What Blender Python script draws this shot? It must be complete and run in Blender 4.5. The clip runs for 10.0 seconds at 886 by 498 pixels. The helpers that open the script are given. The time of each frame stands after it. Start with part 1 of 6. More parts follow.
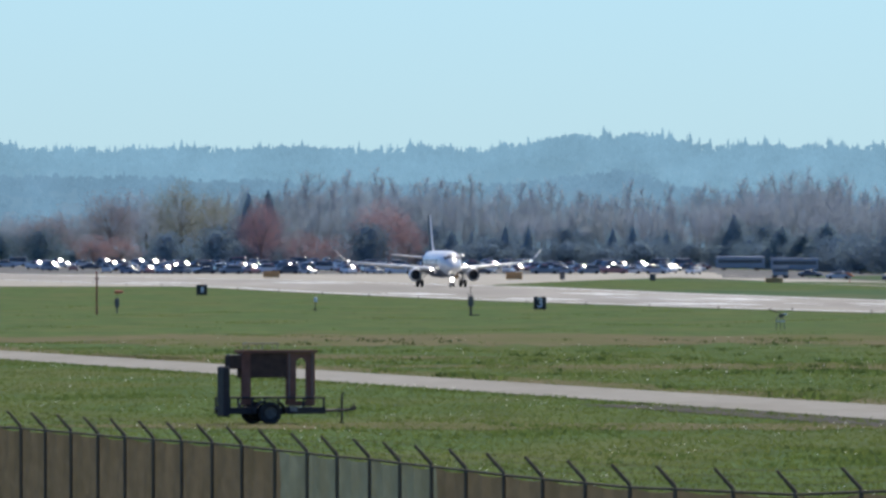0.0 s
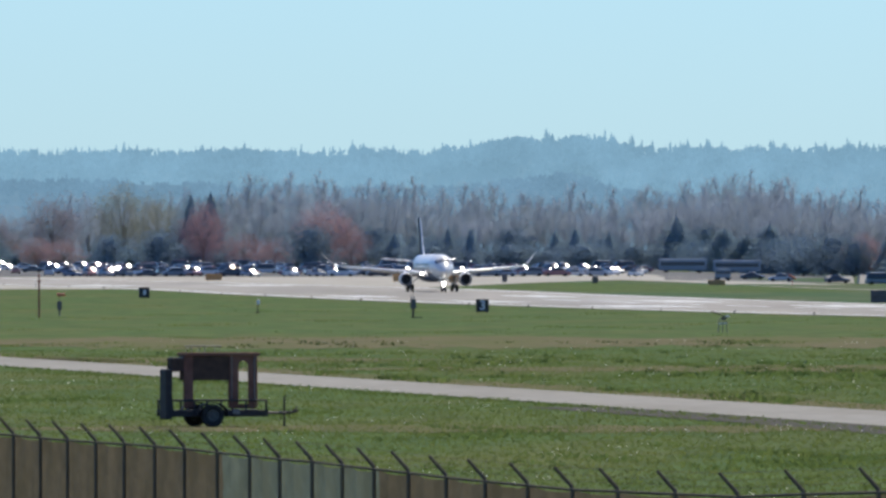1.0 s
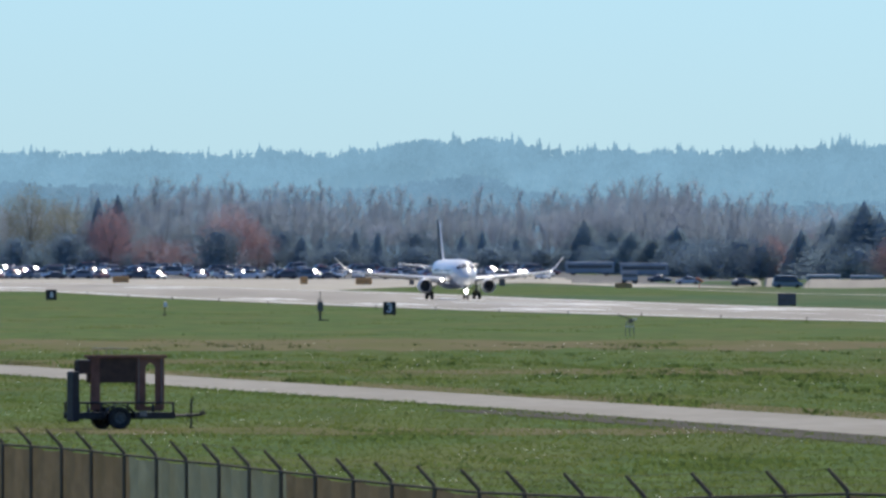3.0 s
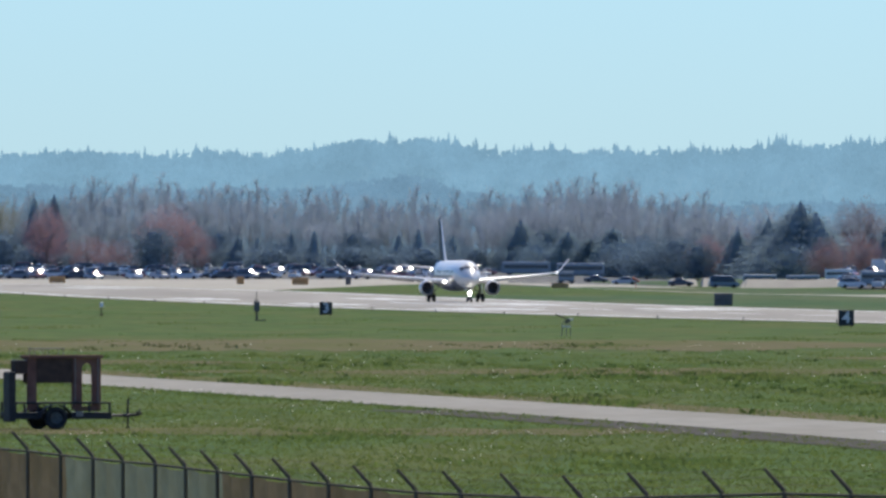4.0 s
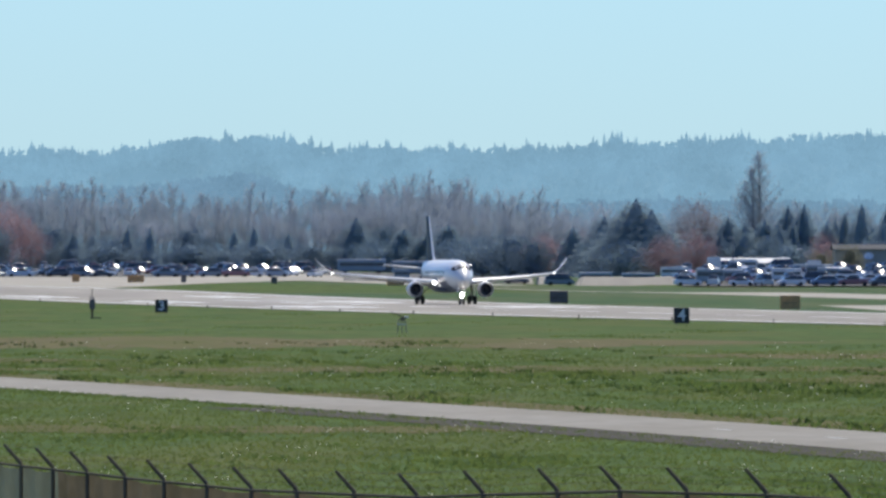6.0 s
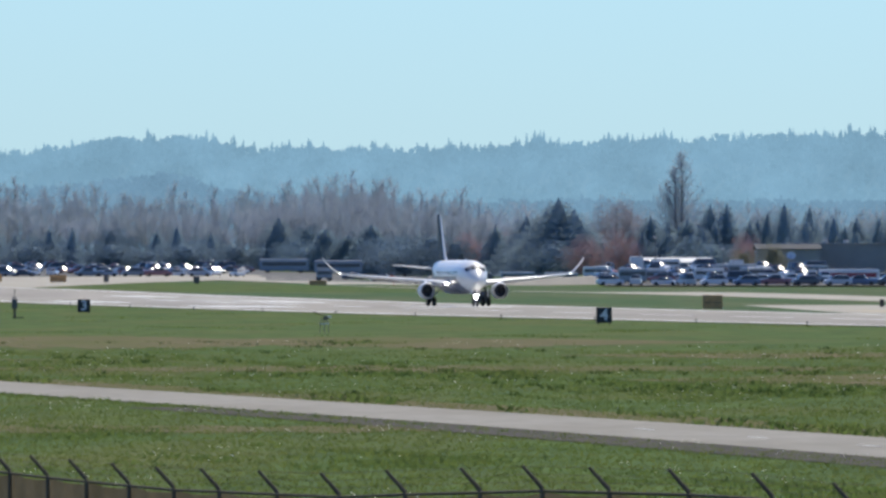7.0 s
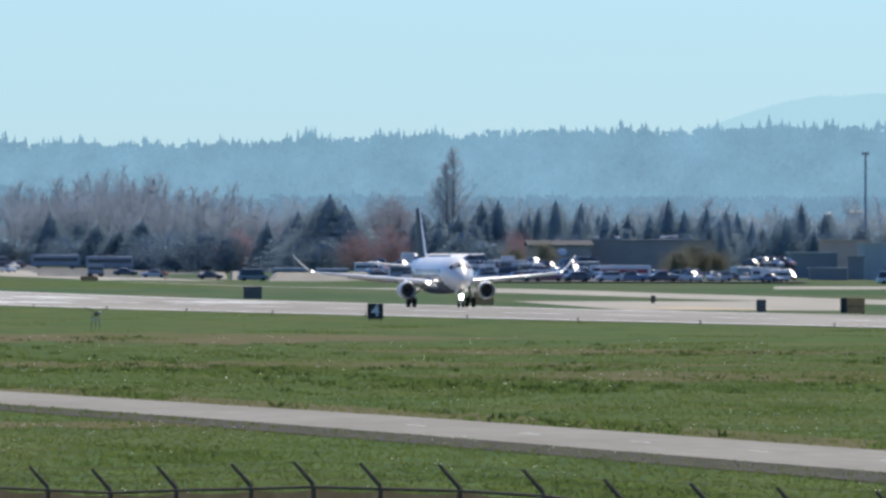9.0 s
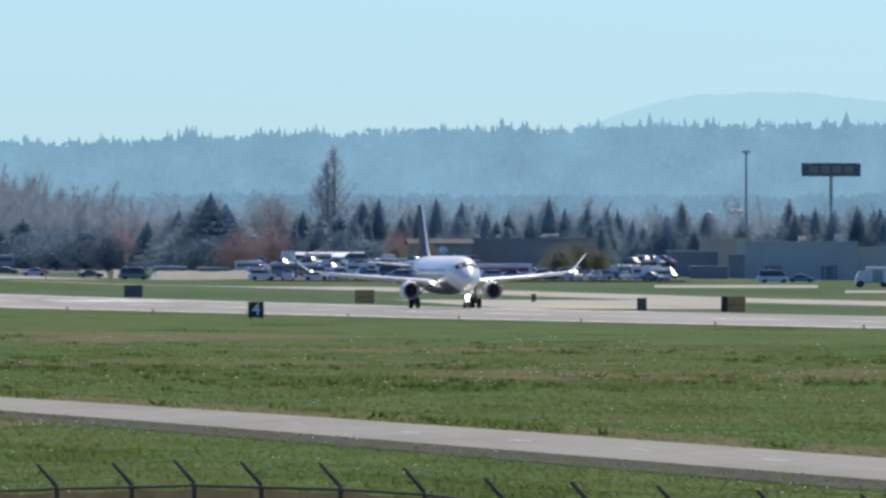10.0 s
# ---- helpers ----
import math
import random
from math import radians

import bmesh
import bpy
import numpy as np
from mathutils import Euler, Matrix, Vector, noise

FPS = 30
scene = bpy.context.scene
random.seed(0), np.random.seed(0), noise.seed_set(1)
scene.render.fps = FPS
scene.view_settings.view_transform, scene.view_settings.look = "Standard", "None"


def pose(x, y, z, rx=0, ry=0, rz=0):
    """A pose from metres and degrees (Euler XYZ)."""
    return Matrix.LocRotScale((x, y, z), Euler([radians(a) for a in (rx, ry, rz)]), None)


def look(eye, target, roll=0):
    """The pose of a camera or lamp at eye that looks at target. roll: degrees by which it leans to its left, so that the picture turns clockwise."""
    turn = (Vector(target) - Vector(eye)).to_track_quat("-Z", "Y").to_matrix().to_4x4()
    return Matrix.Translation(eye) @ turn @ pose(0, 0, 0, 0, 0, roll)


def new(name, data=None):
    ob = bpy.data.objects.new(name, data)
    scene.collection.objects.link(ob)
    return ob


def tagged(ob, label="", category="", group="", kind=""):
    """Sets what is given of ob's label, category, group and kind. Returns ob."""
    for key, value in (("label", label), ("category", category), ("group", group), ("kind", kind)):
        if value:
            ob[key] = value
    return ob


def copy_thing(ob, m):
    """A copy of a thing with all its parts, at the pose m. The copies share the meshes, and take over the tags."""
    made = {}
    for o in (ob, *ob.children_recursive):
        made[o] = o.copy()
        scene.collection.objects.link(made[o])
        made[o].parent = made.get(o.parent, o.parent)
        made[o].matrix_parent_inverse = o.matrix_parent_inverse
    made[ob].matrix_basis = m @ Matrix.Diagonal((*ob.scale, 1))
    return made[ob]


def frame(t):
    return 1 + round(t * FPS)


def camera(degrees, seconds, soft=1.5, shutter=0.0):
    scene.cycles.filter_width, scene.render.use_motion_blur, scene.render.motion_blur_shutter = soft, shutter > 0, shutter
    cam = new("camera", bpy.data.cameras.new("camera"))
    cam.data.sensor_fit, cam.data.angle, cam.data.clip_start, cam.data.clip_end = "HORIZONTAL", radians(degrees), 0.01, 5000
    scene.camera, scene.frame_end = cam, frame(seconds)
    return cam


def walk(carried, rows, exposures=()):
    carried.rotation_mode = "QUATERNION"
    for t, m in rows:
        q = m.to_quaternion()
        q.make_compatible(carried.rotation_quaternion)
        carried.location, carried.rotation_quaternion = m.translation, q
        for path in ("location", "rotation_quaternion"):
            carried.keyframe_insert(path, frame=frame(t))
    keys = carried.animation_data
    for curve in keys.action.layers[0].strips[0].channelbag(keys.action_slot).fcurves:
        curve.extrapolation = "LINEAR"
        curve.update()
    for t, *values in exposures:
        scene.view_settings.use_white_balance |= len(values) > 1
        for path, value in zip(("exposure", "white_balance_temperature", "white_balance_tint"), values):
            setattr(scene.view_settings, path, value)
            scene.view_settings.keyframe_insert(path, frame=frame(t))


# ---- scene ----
# The camera stands on a low bank and pans with the landing airliner through a very long lens.
EYE = 4.4
cam = camera(3.0, 10.0, soft=2.9)
PAN = [  # seconds, yaw, tilt, lean
    (0.0, -0.0000, 0.0344, 0.000),
    (0.5, -0.1017, 0.0383, 0.022),
    (1.0, -0.1951, 0.0429, -0.041),
    (1.5, -0.2680, 0.0452, 0.039),
    (2.0, -0.3413, 0.0474, 0.019),
    (2.5, -0.4267, 0.0521, -0.038),
    (2.7, -0.4547, 0.0521, 0.000),
    (3.8, -0.6746, 0.0517, 0.000),
    (4.0, -0.7249, 0.0522, 0.016),
    (4.5, -0.8516, 0.0518, -0.010),
    (5.0, -0.9965, 0.0481, -0.004),
    (5.5, -1.1462, 0.0469, 0.042),
    (5.7, -1.1991, 0.0455, 0.023),
    (6.8, -1.4977, 0.0436, 0.000),
    (7.0, -1.5445, 0.0432, -0.007),
    (7.5, -1.7022, 0.0401, 0.050),
    (8.0, -1.9002, 0.0372, 0.052),
    (8.5, -2.1350, 0.0333, 0.037),
    (9.0, -2.3189, 0.0298, 0.063),
    (9.5, -2.5320, 0.0277, 0.042),
    (10.0, -2.7230, 0.0251, 0.063),
]
walk(cam, [(t, pose(0, 0, EYE, 90 + tilt, 0, yaw) @ pose(0, 0, 0, 0, 0, lean)) for t, yaw, tilt, lean in PAN])

# ---- light ----
SUN_AZ, SUN_EL = 22.0, 50.0
world = bpy.data.worlds.new("sky")
scene.world = world
world.use_nodes = True
wn = world.node_tree.nodes
sky = wn.new("ShaderNodeTexSky")
sky.sky_type, sky.sun_disc = "NISHITA", False
sky.sun_elevation, sky.sun_rotation = radians(SUN_EL), radians(SUN_AZ)
sky.air_density, sky.dust_density, sky.ozone_density = 1.0, 0.2, 3.0
tint = wn.new("ShaderNodeMix")
tint.data_type, tint.blend_type = "RGBA", "MULTIPLY"
tint.inputs[0].default_value = 1.0
tint.inputs[7].default_value = (0.685, 1.085, 1.7, 1)
world.node_tree.links.new(sky.outputs[0], tint.inputs[6])
world.node_tree.links.new(tint.outputs[2], wn["Background"].inputs[0])
wn["Background"].inputs[1].default_value = 0.071
sun = new("sun", bpy.data.lights.new("sun", "SUN"))
sun.data.energy, sun.data.angle, sun.data.color = 4.8, radians(0.55), (1.0, 0.925, 0.775)
az, el = radians(SUN_AZ), radians(SUN_EL)
sun.matrix_world = look(Vector((math.sin(az) * math.cos(el), math.cos(az) * math.cos(el), math.sin(el))) * 100, (0, 0, 0))
scene.view_settings.exposure = 0.15


# ---- materials ----
def mat(name, a, b=None, scale=1.0, stretch=(1, 1, 1), rough=0.8, metal=0.0, bump=0.0, coords="Object", c=None, cscale=None, cmix=0.5,
        island=0.0, objrand=0.0, emit=None, spec=0.5, detail=4.0, trans=0.0, gloss=None):
    """A surface whose colour runs between a and b by noise, with c in larger stains."""
    m = bpy.data.materials.new(name)
    m.use_nodes = True
    n, k = m.node_tree.nodes, m.node_tree.links
    bsdf = n["Principled BSDF"]
    bsdf.inputs["Roughness"].default_value, bsdf.inputs["Metallic"].default_value = rough, metal
    bsdf.inputs["Specular IOR Level"].default_value = spec
    tc, mp = n.new("ShaderNodeTexCoord"), n.new("ShaderNodeMapping")
    mp.inputs["Scale"].default_value = stretch
    if coords == "World":
        geo = n.new("ShaderNodeNewGeometry")
        k.new(geo.outputs["Position"], mp.inputs[0])
    else:
        k.new(tc.outputs[coords], mp.inputs[0])

    def tex(s, lo, hi, det=detail):
        t = n.new("ShaderNodeTexNoise")
        t.inputs["Scale"].default_value, t.inputs["Detail"].default_value = s, det
        k.new(mp.outputs[0], t.inputs["Vector"])
        r = n.new("ShaderNodeMapRange")
        r.inputs["From Min"].default_value, r.inputs["From Max"].default_value = lo, hi
        k.new(t.outputs["Fac"], r.inputs["Value"])
        return r.outputs["Result"]

    def mix(fac, x, y, how="MIX"):
        x_ = n.new("ShaderNodeMix")
        x_.data_type, x_.blend_type = "RGBA", how
        if isinstance(fac, float):
            x_.inputs[0].default_value = fac
        else:
            k.new(fac, x_.inputs[0])
        for i, v in ((6, x), (7, y)):
            if isinstance(v, tuple):
                x_.inputs[i].default_value = (*v, 1)
            else:
                k.new(v, x_.inputs[i])
        return x_.outputs[2]

    fine = tex(scale, 0.3, 0.7)
    col = mix(fine, a, b or tuple(v * 0.8 for v in a))
    if c:
        wide = tex(cscale or scale * 0.15, 0.45, 0.65, 3.0)
        sc = n.new("ShaderNodeMath")
        sc.operation = "MULTIPLY"
        sc.inputs[1].default_value = cmix
        k.new(wide, sc.inputs[0])
        col = mix(sc.outputs[0], col, c)
    for amount, node, out in ((island, "ShaderNodeNewGeometry", "Random Per Island"), (objrand, "ShaderNodeObjectInfo", "Random")):
        if amount:
            g, hs = n.new(node), n.new("ShaderNodeHueSaturation")
            r = n.new("ShaderNodeMapRange")
            r.inputs["To Min"].default_value, r.inputs["To Max"].default_value = 1 - amount, 1 + amount
            k.new(g.outputs[out], r.inputs["Value"])
            k.new(r.outputs[0], hs.inputs["Value"])
            k.new(col, hs.inputs["Color"])
            col = hs.outputs[0]
    k.new(col, bsdf.inputs["Base Color"])
    if bump:
        bp = n.new("ShaderNodeBump")
        bp.inputs["Strength"].default_value, bp.inputs["Distance"].default_value = 0.6, bump
        k.new(fine, bp.inputs["Height"])
        k.new(bp.outputs[0], bsdf.inputs["Normal"])
    if gloss:  # smoother patches standing in for bright shimmer streaks: roughness, scale, stretch
        mp2, t2, r2 = n.new("ShaderNodeMapping"), n.new("ShaderNodeTexNoise"), n.new("ShaderNodeMapRange")
        mp2.inputs["Scale"].default_value = gloss[2]
        k.new(mp.inputs[0].links[0].from_socket, mp2.inputs[0])
        t2.inputs["Scale"].default_value, t2.inputs["Detail"].default_value = gloss[1], 2.0
        k.new(mp2.outputs[0], t2.inputs["Vector"])
        r2.inputs["From Min"].default_value, r2.inputs["From Max"].default_value = 0.52, 0.66
        r2.inputs["To Min"].default_value, r2.inputs["To Max"].default_value = rough, gloss[0]
        k.new(t2.outputs["Fac"], r2.inputs["Value"])
        k.new(r2.outputs[0], bsdf.inputs["Roughness"])
    if trans:  # thin leaves and cloth let light through
        tl, ms = n.new("ShaderNodeBsdfTranslucent"), n.new("ShaderNodeMixShader")
        k.new(col, tl.inputs["Color"])
        ms.inputs[0].default_value = trans
        k.new(bsdf.outputs[0], ms.inputs[1])
        k.new(tl.outputs[0], ms.inputs[2])
        k.new(ms.outputs[0], n["Material Output"].inputs["Surface"])
    if emit:
        bsdf.inputs["Emission Color"].default_value = (*emit[:3], 1)
        bsdf.inputs["Emission Strength"].default_value = emit[3]
    return m


GRASS = mat("grass", (0.09, 0.136, 0.043), (0.05, 0.08, 0.028), 0.45, (1, 0.2, 1), 0.95, coords="World", c=(0.12, 0.115, 0.045), cscale=0.1, cmix=0.5, spec=0.02, detail=7.0)
DRYGRASS = mat("dry brown grass", (0.145, 0.125, 0.07), (0.105, 0.1, 0.05), 0.5, (1, 0.14, 1), 0.95, coords="World", c=(0.085, 0.105, 0.03), cscale=0.1, cmix=0.5, spec=0.02, detail=7.0)
TUFT = mat("grass blades", (0.108, 0.154, 0.034), (0.128, 0.168, 0.04), 0.3, rough=0.85, coords="World", c=(0.165, 0.18, 0.055), cscale=0.12, cmix=0.75, island=0.06, spec=0.05, trans=0.58)
ASPHALT = mat("runway concrete", (0.35, 0.33, 0.295), (0.285, 0.27, 0.24), 0.12, (1, 0.06, 1), 0.95, coords="World", c=(0.235, 0.222, 0.2), cscale=0.05, cmix=0.6, spec=0.04, gloss=(0.5, 0.012, (1, 0.12, 1)))
ROAD = mat("road asphalt", (0.3, 0.285, 0.25), (0.25, 0.238, 0.21), 1.2, (1, 0.15, 1), 0.95, coords="World", c=(0.21, 0.197, 0.168), cscale=0.15, spec=0.03)
GRAVEL = mat("dark gravel", (0.105, 0.097, 0.085), (0.066, 0.062, 0.055), 2.0, (1, 0.2, 1), 0.95, coords="World", spec=0.02)
LOT = mat("tan gravel lot", (0.385, 0.36, 0.305), (0.31, 0.29, 0.25), 0.15, (1, 0.1, 1), 0.95, coords="World", spec=0.1)
PAINT = mat("road paint", (0.7, 0.7, 0.68), (0.55, 0.55, 0.52), 2.0, rough=0.7)
STEEL = mat("dull weathered steel", (0.13, 0.105, 0.085), (0.095, 0.078, 0.063), 3.0, rough=0.85, spec=0.05)
POSTSTEEL = mat("brown-grey post paint", (0.2, 0.155, 0.115), (0.15, 0.118, 0.088), 2.0, rough=0.85, spec=0.03)
DARKPAINT = mat("black painted steel", (0.045, 0.04, 0.04), (0.065, 0.058, 0.056), 4.0, rough=0.65, spec=0.15)
RUST = mat("rusty red-brown steel", (0.13, 0.055, 0.035), (0.06, 0.028, 0.02), 5.0, rough=0.75, bump=0.004)
RUBBER = mat("tyre rubber", (0.035, 0.033, 0.032), (0.055, 0.052, 0.05), 8.0, rough=0.9, spec=0.1)


# ---- helpers ----
def obj(name, bm, material, parent=None, label="", smooth=False):
    me = bpy.data.meshes.new(name)
    bm.to_mesh(me)
    bm.free()
    if isinstance(material, (list, tuple)):
        for m_ in material:
            me.materials.append(m_)
    else:
        me.materials.append(material)
    if smooth:
        for p in me.polygons:
            p.use_smooth = True
    ob = new(name, me)
    ob.parent = parent
    if label:
        ob["label"] = label
    return ob


def part(name, bm, material, parent, label="", smooth=False):
    return obj(name, bm, material, parent, label, smooth)


def thing(name, x, y, z, label, category, group="", rz=0):
    e = new(name)
    e.matrix_world = pose(x, y, z, 0, 0, rz)
    return tagged(e, label, category, group)


def box(bm, cx, cy, cz, sx, sy, sz, bevel=0.0, rz=0.0, taper=1.0):
    """A box with its centre and sizes; its top is scaled by taper."""
    ret = bmesh.ops.create_cube(bm, size=1.0)
    vs = ret["verts"]
    for v in vs:
        if v.co.z > 0:
            v.co.x *= taper
            v.co.y *= taper
    bmesh.ops.scale(bm, vec=(sx, sy, sz), verts=vs)
    if rz:
        bmesh.ops.rotate(bm, cent=(0, 0, 0), matrix=Matrix.Rotation(radians(rz), 3, "Z"), verts=vs)
    bmesh.ops.translate(bm, vec=(cx, cy, cz), verts=vs)
    if bevel:
        es = list({e for v in vs for e in v.link_edges})
        bmesh.ops.bevel(bm, geom=es, offset=bevel, segments=2, affect="EDGES", profile=0.5)
    return vs


def rod(bm, p, q, r, r2=None, seg=8):
    p, q = Vector(p), Vector(q)
    d = q - p
    ret = bmesh.ops.create_cone(bm, cap_ends=True, segments=seg, radius1=r, radius2=r if r2 is None else r2, depth=d.length)
    m = Matrix.Translation((p + q) / 2) @ d.to_track_quat("Z", "Y").to_matrix().to_4x4()
    bmesh.ops.transform(bm, matrix=m, verts=ret["verts"])
    return ret["verts"]


def loft(bm, rings, close=True):
    """Skin between rings of equal length; both ends capped."""
    vr = [[bm.verts.new(p) for p in r] for r in rings]
    n = len(vr[0])
    for a, b in zip(vr, vr[1:]):
        for i in range(n):
            bm.faces.new((a[i], a[(i + 1) % n], b[(i + 1) % n], b[i]))
    if close:
        bm.faces.new(vr[0][::-1])
        bm.faces.new(vr[-1])
    bmesh.ops.recalc_face_normals(bm, faces=bm.faces[:])
    return vr


# ---- the ground ----
LEVELS_Y = [-300, 30, 60, 140, 300, 460, 900, 1320, 1600, 1750, 1916, 2020, 2155, 2280, 2670, 3000, 3300, 3600, 3900, 4200, 5400]
LEVELS_Z = [2.75, 2.75, 2.5, -0.4, -0.2, -0.05, -0.3, -0.54, -0.58, -0.48, -0.32, -0.12, 0.16, 0.55, 1.05, 1.2, 1.6, 2.2, 2.75, 3.1, 3.2]
_gy = np.arange(-300, 5401, 5.0)
_gz = np.interp(_gy, LEVELS_Y, LEVELS_Z)
_k = np.hanning(25)
_sm = np.convolve(np.pad(_gz, 12, mode="edge"), _k / _k.sum(), mode="valid")
_gz = np.where(_gy > 400, _sm, _gz)


def ground_z(x, y):
    """The field's height, shaped to fit the camera's view: nearly flat, rising a little to the far end, less so on the
    terminal side.
    """
    z = float(np.interp(y, _gy, _gz))
    if y > 1900:
        b = min(max((x / y * 1000 - 12) / 26, 0), 1)
        b = b * b * (3 - 2 * b)
        z += (0.1 - z) * b * min((y - 1900) / 500, 1)
    if 2840 < y < 3160:  # a lift before the low office, bounded by bearing to fit the camera's view
        m = x / y * 1000
        z += 2.5 * min(max((m - 34.5) / 2.5, 0), 1) * min(max((51 - m) / 2.5, 0), 1) * min(max((y - 2870) / 240, 0), 1) * min((3160 - y) / 20, 1)
    return z


def sheet(name, xs_of_y, ys, lift, material, nx=2, label="", category="ground"):
    """A strip laid on the ground between two sides given as functions of y."""
    bm = bmesh.new()
    rows_ = []
    for y in ys:
        x0, x1 = xs_of_y(y)
        rows_.append([bm.verts.new((x0 + (x1 - x0) * i / nx, y, ground_z(x0 + (x1 - x0) * i / nx, y) + lift)) for i in range(nx + 1)])
    for a, b in zip(rows_, rows_[1:]):
        for i in range(nx):
            bm.faces.new((a[i], a[i + 1], b[i + 1], b[i]))
    return tagged(obj(name, bm, material, smooth=True), label, category, kind="structure")


def steps(a, b, n):
    return [a + (b - a) * i / n for i in range(n + 1)]


ground_ys = steps(-300, 140, 44) + steps(150, 1000, 85) + steps(1020, 5400, 219)
sheet("ground", lambda y: (-600, 700), ground_ys, 0.0, GRASS, 60, "green airfield grass with dry brown patches", "grass")
SLOPE = 0.0985


def band(name, d0, d1, y0, y1, lift, material, label, category="road", slope=SLOPE, n=60):
    """A straight strip along the runway's direction, between the offsets d0 and d1 at which its sides cross x = 0."""
    return sheet(name, lambda y: ((d0 - y) * slope, (d1 - y) * slope), steps(y0, y1, n), lift, material, 4, label, category)


band("runway", 1960, 2440, 700, 3400, 0.05, ASPHALT, "pale grey concrete runway with tyre-darkened centre", "runway", n=140)
RUNPAINT = mat("worn white runway paint", (0.78, 0.78, 0.76), (0.6, 0.6, 0.58), 0.3, (1, 0.1, 1), 0.6, coords="World")


def stripe(name, off, w, y0, y1, label):
    """A painted line on the runway, off metres from its near edge."""
    x0 = lambda y: (1960 - y) * SLOPE + off
    return tagged(sheet(name, lambda y: (x0(y), x0(y) + w), steps(y0, y1, max(2, int((y1 - y0) / 20))), 0.058, RUNPAINT, 1, label, "marking"), group="runway markings")


stripe("edge_marking", 2.2, 1.1, 720, 3300, "worn white runway edge line")
stripe("edge_marking", 43.8, 1.1, 1500, 3300, "worn white runway edge line")
for k in range(14):
    stripe("centre_marking", 23.4, 0.9, 1180 + k * 61, 1216 + k * 61, "white dash of the runway centre line")
for y0, bars in ((1780, 3), (1925, 2), (2075, 2), (2480, 3)):
    for side in (8.0, 30.5):
        for k in range(bars):
            stripe("touchdown_marking", side + k * 3.2, 2.0, y0, y0 + 50, "broad white touchdown bar on the runway")
band("road", 585, 646, 150, 1500, 0.03, ROAD, "pale asphalt service road across the grass", "road", slope=0.104, n=120)
band("verge", 560, 586, 150, 520, 0.02, GRAVEL, "dark gravel edge of the service road", "verge", slope=0.104)
# Haze is painted into this far grass: duller and bluer than the near grass.
HAZED_GRASS = mat("dull far grass", (0.072, 0.118, 0.056), (0.054, 0.092, 0.044), 0.3, (1, 0.1, 1), 0.95, coords="World", c=(0.125, 0.125, 0.07), cscale=0.05, cmix=0.6, spec=0.02, detail=6.0)
band("infield_grass", 2440, 5200, 700, 3350, 0.02, HAZED_GRASS, "green grass strip beyond the runway, dulled by painted haze", "grass", n=140)
TAXI_Y = [1400, 1640, 1790, 1880, 2080, 2300, 2560, 2900, 3500]
TAXI_NEAR = [146, 128, 114, 109, 92, 77, 57, 42, 14]
TAXI_FAR = [165, 147, 137, 128, 111, 100, 88, 72, 50]


def taxi_sides(y):
    return float(np.interp(y, TAXI_Y, TAXI_NEAR)), float(np.interp(y, TAXI_Y, TAXI_FAR))


sheet("taxiway", taxi_sides, steps(1400, 3500, 100), 0.05, LOT, 4, "pale concrete taxiway beyond the runway", "taxiway")
sheet("taxiway_link", lambda y: (82.5, 104 + (y - 1600) * 0.07), steps(1592, 1850, 30), 0.045, LOT, 6, "pale concrete link between runway and taxiway", "taxiway")
sheet("apron", lambda y: (-160, float(np.interp(y, [2330, 3300], [2, 64]))), steps(2330, 3230, 60), 0.04, LOT, 12, "pale concrete apron at the runway's far end", "apron")
SAND = mat("bare sandy soil", (0.5, 0.42, 0.3), (0.41, 0.345, 0.25), 0.3, (1, 0.1, 1), 0.95, coords="World", spec=0.03)
LOTASPHALT = mat("worn lot asphalt", (0.15, 0.15, 0.145), (0.115, 0.115, 0.112), 0.15, (1, 0.1, 1), 0.95, coords="World", spec=0.05)
sheet("parking_lot", lambda y: (-28.0 * y / 1000, 16.5 * y / 1000), steps(3236, 4010, 40), 0.05, LOTASPHALT, 12, "grey asphalt of the crowded long-stay lot", "lot")
sheet("parking_lot", lambda y: (0.0165 * y, 0.031 * y), steps(2955, 3700, 30), 0.05, LOTASPHALT, 10, "grey asphalt yard where the buses stand", "lot")
sheet("parking_lot", lambda y: (36.5 * y / 1000, 62.0 * y / 1000), steps(2846, 3140, 30), 0.3, LOTASPHALT, 30, "grey asphalt of the terminal-side lot", "lot")
sheet("path", lambda y: (0.0601 * y, 0.0698 * y), steps(2260, 2540, 8), 0.05, LOT, 4, "pale gravel path before the buildings", "path")
sheet("path", lambda y: (0.0714 * y, 0.078 * y), steps(2050, 2130, 4), 0.05, LOT, 4, "pale gravel path before the truck", "path")
sheet("dirt_strip", lambda y: (93 - (y - 1560) * 0.06, 101 - (y - 1560) * 0.06), steps(1600, 1690, 8), 0.055, SAND, 4, "sandy bare strip beside the runway", "dirt")


def ragged(name, mid, half, y0, y1, n, lift, material, label, seed):
    """A strip with uneven edges along the field."""
    def sides(y):
        c = mid(y)
        return (c - half * (1 + 0.7 * noise.noise((y * 0.03, seed, 0)) + 0.3 * noise.noise((y * 0.2, seed, 1))),
                c + half * (1 + 0.7 * noise.noise((y * 0.03, seed, 5)) + 0.3 * noise.noise((y * 0.2, seed, 6))))
    return sheet(name, sides, steps(y0, y1, n), lift, material, 2, label, "grass")


ragged("dry_verge", lambda y: (663 - y) * 0.104, 1.7, 330, 1100, 160, 0.012, DRYGRASS, "dry brown verge beside the service road", 2)


